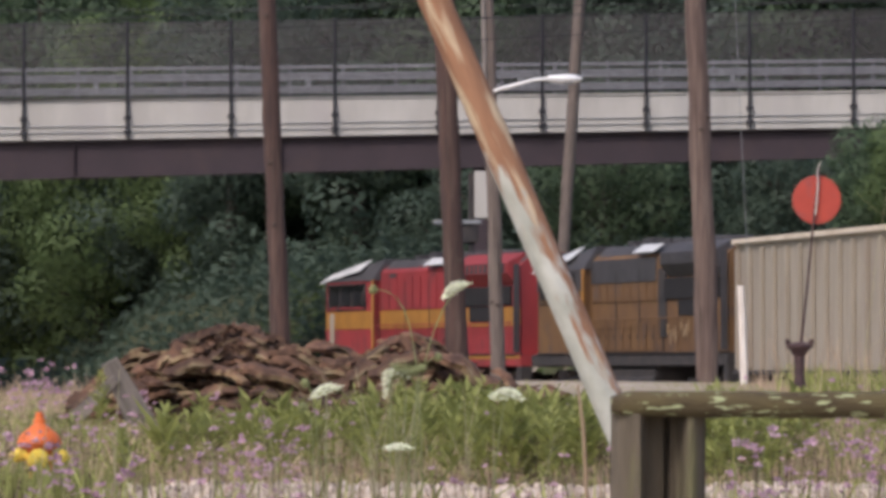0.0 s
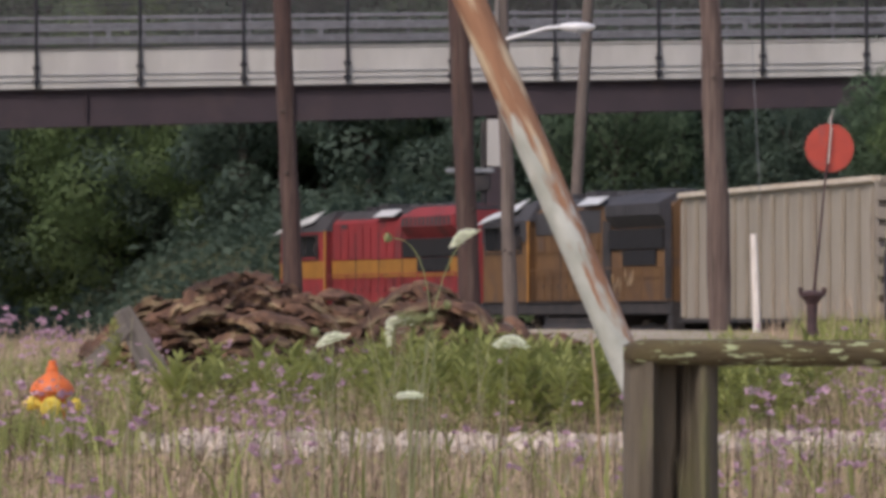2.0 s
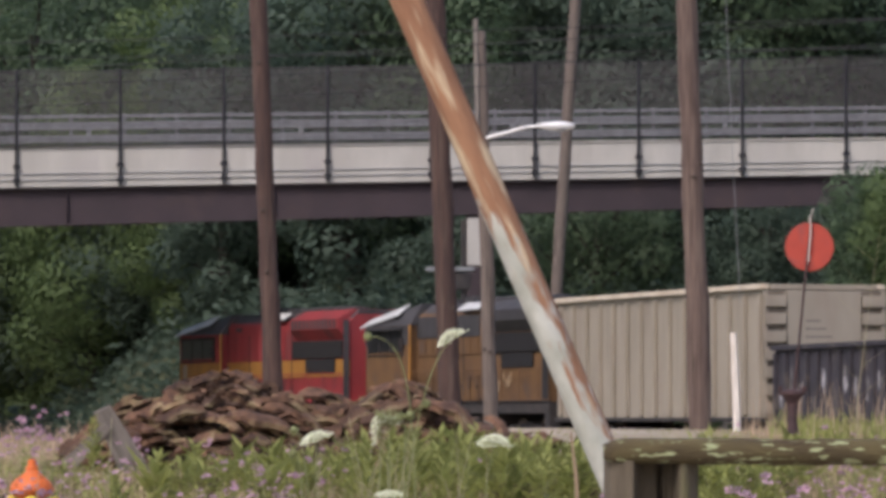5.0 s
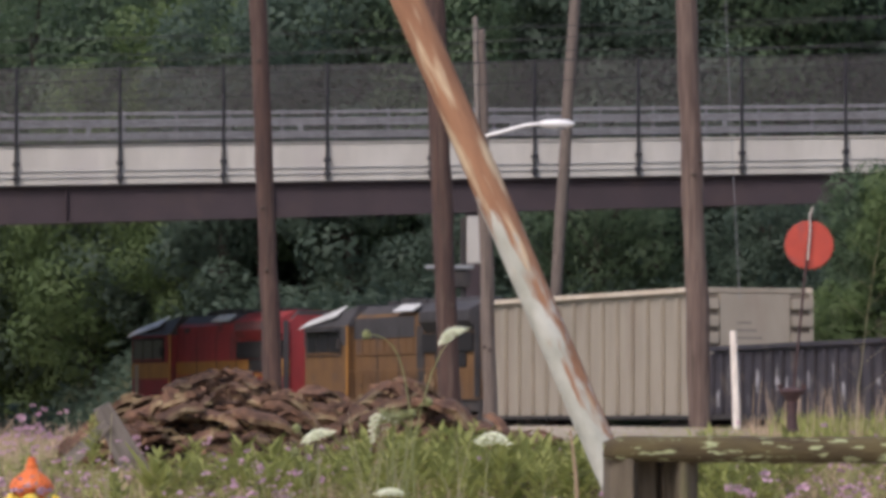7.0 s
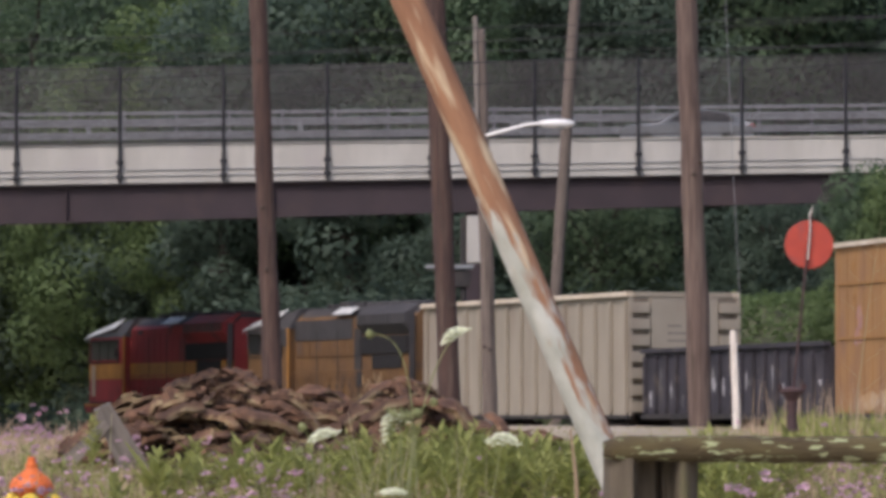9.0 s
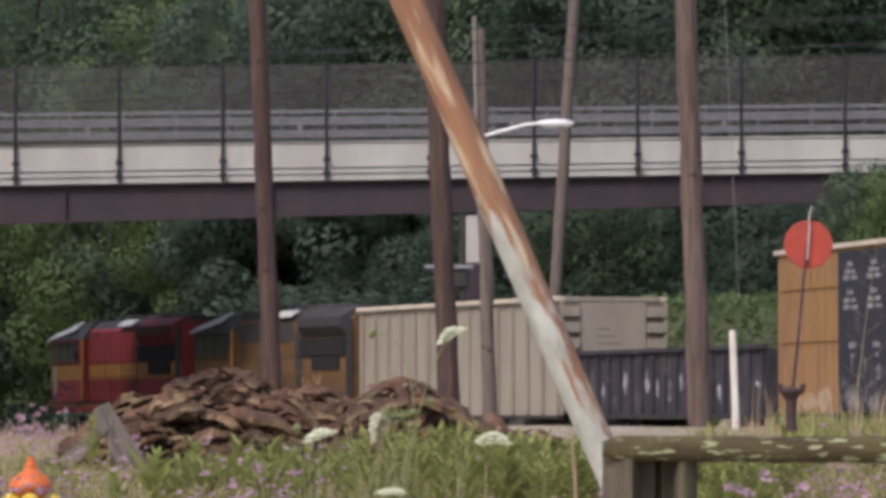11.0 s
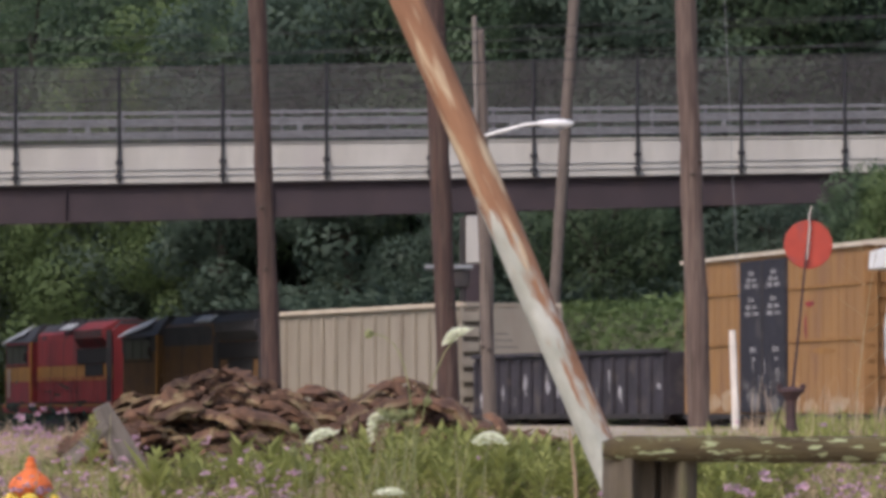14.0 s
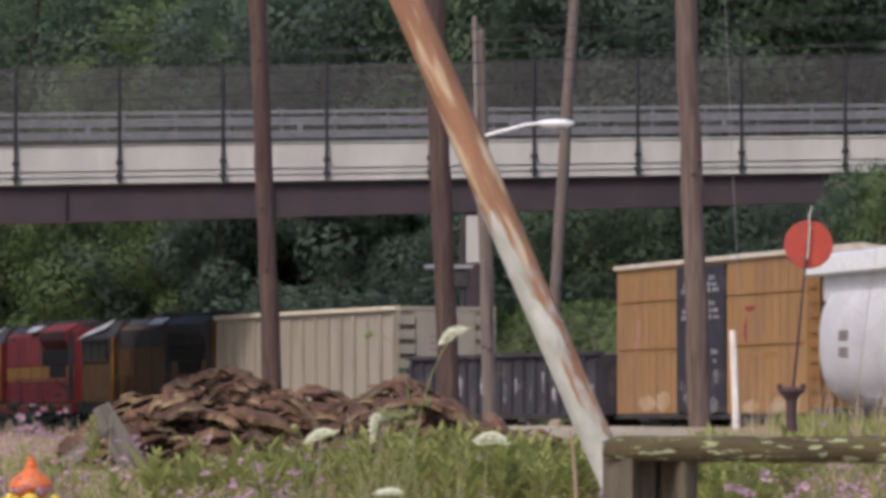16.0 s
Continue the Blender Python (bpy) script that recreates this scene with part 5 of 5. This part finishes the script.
def build_weeds():
    rng = np.random.RandomState(3)

    def tall(x, y):
        """Height of the growth: lush in the hollow, thin on the gravel bank."""
        k = 0.5 + 0.5 * noise.noise((x * 1.1, y * 0.35, 2)) + 0.25 * noise.noise((x * 4, y * 1.5, 6))
        lush = 0.12 * smooth_step(-0.074, -0.086, x / y) * smooth_step(31, 34, y) + 0.04 * smooth_step(0.05, 0.06, x / y)
        return lush + max(0.10, 1.2 - y * (0.0025 + 0.0085 * min(max(1 - k, 0), 1.2)) - ground_z(x, y)) * (1 - 0.3 * smooth_step(50, 60, y))
    s = [p for p in sow(105000, 1, 20.5) if not (28.5 < p[1] < 31.6 and rng.rand() < 0.9)]
    blades("dry_grass", s, [tall(x, y) * (rng.uniform(0.25, 0.7) if rng.rand() < 0.016 + 0.10 * (y > 33) else rng.uniform(0.06, 0.18) + 0.22 * smooth_step(30, 36, y)) for x, y in s], 0.0045, M_GRASS_TAN, "thin tan and green dry grass", 1, 1.1)
    s = [p for p in sow(60000, 2, 20.5) if not (28.5 < p[1] < 31.6 and rng.rand() < 0.9)]
    blades("green_grass", s, [tall(x, y) * (rng.uniform(0.3, 0.8) if rng.rand() < 0.012 + 0.13 * (y > 33) else rng.uniform(0.05, 0.14) + 0.18 * smooth_step(30, 36, y)) for x, y in s], 0.008, M_GRASS_GREEN, "green grass and leafy weeds", 2, 1.2)
    s = [(-2.60 + rng.normal() * 0.22, 29.2 + rng.normal() * 0.35) for i in range(700)]
    blades("hydrant_weeds", s, [rng.uniform(0.12, 0.36) for p in s], 0.006, M_GRASS_GREEN, "weeds round the foot of a hydrant", 41, 0.5)
    s = [(rng.uniform(3.9, 6.3), rng.uniform(52, 61)) for i in range(900)]
    blades("bank_weeds", s, [rng.uniform(0.1, 0.3) + (0.5 if rng.rand() < 0.10 else 0) for p in s], 0.005, M_GRASS_TAN, "tall thin weeds on the bank beside the switch stand", 43, 0.4)
    s = [(rng.choice((4.35, 4.55, 5.2, 5.6)) + rng.normal() * 0.16, rng.uniform(52, 58)) for i in range(700)]
    blades("bank_greens", s, [rng.uniform(0.1, 0.42) for p in s], 0.011, M_GRASS_GREEN, "green leafy weeds on the bank beside the switch stand", 44, 0.7)
    s = [(rng.uniform(-7.0, -3.6), rng.uniform(46, 63)) for i in range(2600)]
    blades("bank_edge_grass", s, [rng.uniform(0.08, 0.22) + 0.3 * rng.rand() ** 6 for p in s], 0.005, M_GRASS_TAN, "loose tufts of dry grass on the bank edge", 45, 0.8)
    # mauve flower heads on thin stalks
    s = [p for p in sow(1500, 5, 20, 46) + sow(600, 15, 20, 30) if noise.noise((p[0] * 1.3, p[1] * 0.35, 9)) > 0.12 and (p[0] / p[1] < -0.025 or p[0] / p[1] > 0.055 or rng.rand() < 0.25)]
    h = [tall(x, y) * (rng.uniform(0.12, 0.75) if y < 31 else rng.uniform(0.35, 1.1)) for x, y in s]
    edge = [(rng.uniform(-3.5, -2.9), rng.uniform(33.5, 37)) for i in range(26)]
    s += edge
    h += [rng.uniform(0.98, 1.27) - ground_z(x, y) for x, y in edge]
    ob, tips = blades("flower_stalks", s, h, 0.002, M_STEM, "thin stalks of wild flowers", 5, 0.2, "flowers")
    heads = []
    for t in tips:
        for k in range(rng.randint(1, 4)):
            heads.append(t + rng.normal(size=3) * np.array((0.035, 0.035, 0.03)))
    petals(heads, 0.030, M_PURPLE, "mauve_flowers", "small mauve wild flower heads among the grass", 6)
    s = sow(2600, 8, 20, 42)
    ob, tips = blades("seed_stalks", s, [tall(x, y) * rng.uniform(0.12, 0.8) for x, y in s], 0.0018, M_SEED, "brown dry stalks", 8, 0.2, "weeds")
    petals([t + rng.normal(size=3) * 0.02 for t in tips for k in range(3)], 0.008, M_SEED, "seed_heads", "small dark brown seed heads among the grass", 9)


def petals(centres, size, material, name, label, seed):
    rng = np.random.RandomState(seed)
    verts, faces = [], []
    for c in centres:
        k = size * rng.uniform(0.6, 1.3)
        for j in range(7):
            d = rng.normal(size=3)
            d[2] = abs(d[2]) * 0.8
            d /= np.linalg.norm(d)
            t = np.cross(d, rng.normal(size=3))
            t /= np.linalg.norm(t)
            a = len(verts)
            verts += [tuple(c), tuple(c + d * k * 0.6 + t * k * 0.4), tuple(c + d * k * 1.1), tuple(c + d * k * 0.6 - t * k * 0.4)]
            faces.append((a, a + 1, a + 2, a + 3))
    ob = new(name, raw_mesh(name, verts, faces, material))
    return tagged(ob, label, "flowers", kind="stuff")


build_weeds()


def leafy_weed(x, y, height, seed, label="tall bright green leafy weed", name="leafy_weed", leaves=28, size=0.08):
    rng = random.Random(seed)
    t = thing(name, label, "weed", group="leafy weeds")
    z0 = ground_z(x, y)
    t.matrix_basis = pose(x, y, z0)
    bm = tube([(0, 0, -0.03), (rng.uniform(-0.03, 0.03), 0, height * 0.5), (rng.uniform(-0.06, 0.06), 0, height * 0.97)], [0.006, 0.005, 0.003], 5)
    part("stem", bm, M_STEM, t)
    verts, faces = [], []
    for i in range(leaves):
        h = height * (0.15 + 0.85 * i / leaves)
        a = i * 2.4 + rng.uniform(-0.4, 0.4)
        ln = size * (1.5 - 0.9 * i / leaves) * rng.uniform(0.8, 1.3)
        d = Vector((math.cos(a), math.sin(a), rng.uniform(0.3, 1.7))) * rng.uniform(0.6, 1.0)
        s = Vector((-math.sin(a), math.cos(a), 0)) * ln * 0.2
        p = Vector((0, 0, h))
        k = len(verts)
        verts += [p, p + d * ln * 0.55 + s, p + d * ln * 1.25 - Vector((0, 0, ln * 0.35)), p + d * ln * 0.55 - s]
        faces.append((k, k + 1, k + 2, k + 3))
    ob = new("foliage", raw_mesh("foliage", [tuple(v) for v in verts], faces, M_GRASS_GREEN))
    ob.parent = t
    return t


def build_leafy_weeds():
    rng = random.Random(21)
    for i in range(165):
        y = rng.uniform(31.5, 42)
        bear = rng.choice((rng.uniform(-0.025, 0.034), rng.uniform(-0.02, 0.034), rng.uniform(-0.055, 0.02), rng.uniform(0.054, 0.078), rng.uniform(-0.095, 0.095)))
        top = 1.2 - y * (rng.uniform(0.0035, 0.0125) - (0.0025 if -0.012 < bear < 0.012 else 0))
        leafy_weed(bear * y, y, max(0.2, top - ground_z(bear * y, y)), i, size=rng.uniform(0.09, 0.17))
    leafy_weed(-3.30, 43.6, 0.62, 991, size=0.09)
    leafy_weed(-3.34, 43.7, 0.55, 992, size=0.09)


build_leafy_weeds()


def build_stones():
    """A thin line of pale broken stone in the weeds."""
    rng = np.random.RandomState(12)
    verts, faces = [], []
    for i in range(1500):
        y = 30.4 + rng.normal() * 0.45
        x = -4.0 + 8.0 * rng.rand() ** 0.6
        r = 0.025 + 0.06 * rng.rand() ** 2
        z = ground_z(x, y) + r * 0.3
        a = len(verts)
        verts += [(x - r, y, z), (x, y - r, z - r * 0.4), (x + r * 1.1, y, z + r * 0.1), (x, y + r, z), (x, y, z + r * 0.7), (x, y, z - r)]
        for p, q in ((0, 1), (1, 2), (2, 3), (3, 0)):
            faces += [(a + p, a + q, a + 4), (a + q, a + p, a + 5)]
    tagged(new("rubble_line", raw_mesh("rubble_line", verts, faces, M_STONE)), "thin line of pale broken stone among weeds", "rubble", kind="stuff")


build_stones()


# ---- umbel flowers ----
def umbel_flower(x, z, foot, size, tilt, curl, seed, label, y=10.0, lean=0.0, petals_of=None, ragged=False):
    """A wild carrot stem with one flat white flower head; its origin is at the foot."""
    rng = random.Random(seed)
    t = thing("wild_carrot", label, "flower", group="wild carrot flowers")
    z += 0.013
    t.matrix_basis = pose(foot, y, 0)
    top = Vector((x - foot, 0, z))
    knee = top + Vector((-lean * 0.62, 0, -0.115))
    low = Vector(((x - foot - lean * 0.75) * 0.9, 0, z * 0.6))
    pts = [(1 - k) ** 3 * Vector() + 3 * k * (1 - k) ** 2 * low + 3 * k * k * (1 - k) * knee + k ** 3 * top for k in [i / 12 for i in range(13)]]
    part("stem", tube(pts, [0.0023 - 0.0009 * i / 12 for i in range(13)], 6), M_STEM, t)
    axis = Vector((math.sin(tilt), -0.12, math.cos(tilt))).normalized()
    a = axis.orthogonal().normalized()
    b = axis.cross(a)
    rays = bmesh.new()
    verts, faces = [], []
    n = 95
    for i in range(n):
        r = size * math.sqrt((i + 0.5) / n)
        w = i * 2.39996
        q = r / size
        if ragged and (a.y * math.cos(w) + b.y * math.sin(w)) * q < -0.6:
            continue
        r *= rng.uniform(0.86, 1.12)
        p = top + axis * (size * (0.45 - curl * q * q + rng.uniform(-0.05, 0.05))) + (a * math.cos(w) + b * math.sin(w)) * r
        tube([top, top.lerp(p, 0.6) - axis * size * 0.06, p], 0.0006, 3, rays)
        for j in range(11):
            ang, rr = j * 2.4, size * 0.10 * math.sqrt((j + 0.5) / 11)
            c = p + (a * math.cos(ang) + b * math.sin(ang)) * rr + axis * rng.uniform(-0.0015, 0.002)
            s = size * 0.040 * rng.uniform(0.6, 1.35)
            u = Vector((rng.gauss(0, 1), rng.gauss(0, 1), rng.gauss(0, 1))) * 0.4
            e, f = (a + u).normalized() * s, (b + u * 0.5).normalized() * s
            k = len(verts)
            verts += [c - e, c - f, c + e, c + f, c + axis * s * 0.6]
            faces += [(k, k + 1, k + 4), (k + 1, k + 2, k + 4), (k + 2, k + 3, k + 4), (k + 3, k, k + 4)]
    part("head_base", rays, M_STEM, t)
    fl = new("blossom", raw_mesh("blossom", [tuple(v) for v in verts], faces, petals_of or M_UMBEL))
    fl.parent = t
    return t


def bud_stalk(x, z, foot, seed, label="green curled seed bud of wild carrot on a thin stalk", y=10.0, hook=0.0):
    t = thing("wild_carrot_bud", label, "flower", group="wild carrot buds")
    t.matrix_basis = pose(foot, y, 0)
    top = Vector((x - foot, 0, z))
    k1, k2 = Vector((hook, 0, z - 0.16)), Vector((hook, 0, z + 0.005))
    pts = [(1 - k) ** 3 * Vector() + 3 * k * (1 - k) ** 2 * k1 + 3 * k * k * (1 - k) * k2 + k ** 3 * top for k in [i / 16 for i in range(17)]]
    part("stem", tube(pts, [0.0021 - 0.0009 * i / 16 for i in range(17)], 6), M_STEM, t)
    rng = random.Random(seed)
    verts, faces = [], []
    for i in range(90):
        d = Vector((rng.gauss(0, 1), rng.gauss(0, 1), rng.gauss(0, 1))).normalized() * 0.0095 * rng.uniform(0.5, 1.15)
        e = d.orthogonal().normalized() * 0.004
        f = d.cross(e).normalized() * 0.004
        k = len(verts)
        verts += [top + d - e, top + d - f, top + d + e, top + d + f]
        faces.append((k, k + 1, k + 2, k + 3))
    fl = new("bud", raw_mesh("bud", [tuple(v) for v in verts], faces, M_STEM))
    fl.parent = t
    return t


FLOWERS = [
    (umbel_flower(0.020, 1.365, -0.14, 0.035, -0.55, 0.55, 1, "tall white wild carrot flower on a bent stem", lean=0.17), 1.36,
     ((0, -8), (1.5, -12), (2.3, -16), (3.5, 4), (5.2, -3), (7, 0), (9, 4), (10.4, -4), (12.5, 12), (14.5, 6), (16, 2))),
    (umbel_flower(-0.272, 1.145, -0.25, 0.036, -0.35, 0.5, 2, "white wild carrot flower tilted to one side", lean=0.0), 1.15,
     ((0, 1), (2.3, -11), (3.5, 2), (5.2, -4), (7, 0), (9, 10), (10.4, 2), (12.5, 13), (14.5, 7), (16, 6))),
    (umbel_flower(-0.140, 1.178, -0.17, 0.040, -0.75, 1.15, 3, "curled white wild carrot flower seen from the side", ragged=True), 1.17,
     ((0, 9), (3.5, -12), (5.2, 3), (7, 0), (9, 21), (10.4, 8), (12.5, -4), (14.5, 0), (16, 1))),
    (umbel_flower(0.108, 1.138, 0.03, 0.038, 0.0, 0.6, 4, "domed white wild carrot flower", lean=0.05), 1.14,
     ((0, 11), (3.5, -9), (5.2, 2), (7, 0), (9, 18), (10.4, 7), (12.5, -4), (14.5, -4), (16, -2))),
    (umbel_flower(-0.115, 1.018, -0.11, 0.033, 0.0, 0.3, 5, "low flat white wild carrot flower"), 1.02,
     ((0, 1), (3.5, -2), (7, 0), (9, 6), (12.5, 2), (16, 0))),
    (umbel_flower(-0.108, 1.170, -0.135, 0.036, 0.1, -0.5, 6, "green closing seed head of wild carrot", petals_of=M_STEM), 1.17,
     ((0, 8), (3.5, -8), (7, 0), (9, 14), (12.5, -2), (16, 0))),
    (bud_stalk(-0.167, 1.382, -0.07, 1, hook=0.02), 1.38, ((0, -2), (3.5, 3), (7, 0), (9, 6), (12.5, 12), (14.5, 4), (16, 3))),
    (bud_stalk(-0.318, 1.178, -0.20, 2, hook=-0.09), 1.18, ((0, 1), (3.5, -5), (7, 0), (9, 10), (12.5, -2), (16, -2))),
    (bud_stalk(-0.322, 1.128, -0.34, 3, hook=0.05), 1.13, ((0, 1), (3.5, -5), (7, 0), (9, 9), (12.5, -2), (16, -2))),
    (bud_stalk(-0.033, 1.235, -0.16, 4, hook=0.07), 1.23, ((0, 4), (3.5, -4), (7, 0), (9, 10), (12.5, 2), (16, 0))),
    (bud_stalk(-0.068, 1.21, -0.02, 5, hook=-0.07), 1.21, ((0, 4), (3.5, -4), (7, 0), (9, 10), (12.5, 0), (16, 0))),
]


def build_dry_stalks():
    """Pale bent dry stalks among the wild carrots."""
    rng = random.Random(77)
    for i in range(26):
        x = rng.choice((rng.uniform(-0.34, -0.05), rng.uniform(-0.30, -0.12), rng.uniform(-0.9, 0.35)))
        y = rng.uniform(10.0, 12.5)
        z = rng.uniform(1.02, 1.17) if i < 20 else rng.uniform(1.1, 1.22)
        t = thing("dry_stalk", "pale bent dry weed stalk", "weed", group="dry stalks")
        t.matrix_basis = pose(x * y / 10, y, 0)
        s = rng.uniform(-0.06, 0.06)
        part("stem", tube([(-s, 0, 0), (-s * 0.3, 0, z * 0.6), (0, 0, z * 0.86), (s * 0.8, 0, z)], [0.0018, 0.0017, 0.0014, 0.0007], 5), M_DRYSTEM, t)
        part("twig", tube([(-s * 0.1, 0, z * 0.8), (-s * 0.7, 0, z * 0.88), (-s * 1.1, 0, z * 0.9)], [0.0015, 0.0013, 0.0007], 4), M_DRYSTEM, t)


build_dry_stalks()


def build_dead_plant():
    """A tall dead stalk with bare side twigs."""
    rng = random.Random(8)
    t = thing("dead_weed", "tall pale dead weed with bare side twigs", "weed")
    t.matrix_basis = pose(3.58, 40, ground_z(3.58, 40))
    part("stem", tube([(0, 0, -0.03), (0.02, 0, 0.8), (0.12, 0, 1.6), (0.24, 0, 2.35)], [0.005, 0.0045, 0.003, 0.0012], 5), M_DRYSTEM, t)
    for i in range(12):
        z = 0.7 + 0.13 * i
        x = 0.02 + 0.2 * ((z - 0.7) / 1.65)
        s = 1 if i % 2 else -1
        ln = rng.uniform(0.12, 0.34)
        part("twig", tube([(x, 0, z), (x + s * ln * 0.6, 0.02, z + ln * 0.45), (x + s * ln, 0.03, z + ln * 0.9)], [0.0018, 0.0015, 0.0007], 4), M_DRYSTEM, t)


build_dead_plant()


# ---- motion in the scene ----
def motions():
    for ob, length, off in TRAIN:
        walk(ob, [(t, car_pose(S140 + 22.46 + 2.745 * t - 0.0025 * t * t - off, length)) for t in [0.5 * i for i in range(33)]])
    rows = []
    for t in (0.0, 7.0, 7.2, 7.6, 8.0, 8.4, 8.8, 9.0, 9.2, 9.6, 10.0, 10.4, 10.8, 11.0, 16.0):
        x = 10.8 - 25.5 * (t - 9.0) - 4.85
        x = min(max(x, -46.0), 52.0)
        rows.append((t, Matrix.Translation(BRIDGE_SET @ Vector((x, BY + 4.6, bz_top(x) - 0.12)))))
    walk(car, rows)
    for ob, height, sway in FLOWERS:
        base = ob.matrix_basis.copy()
        walk(ob, [(t, base @ Matrix.Rotation(k * 0.001228 / height, 4, 'Y')) for t, k in sway])


motions()
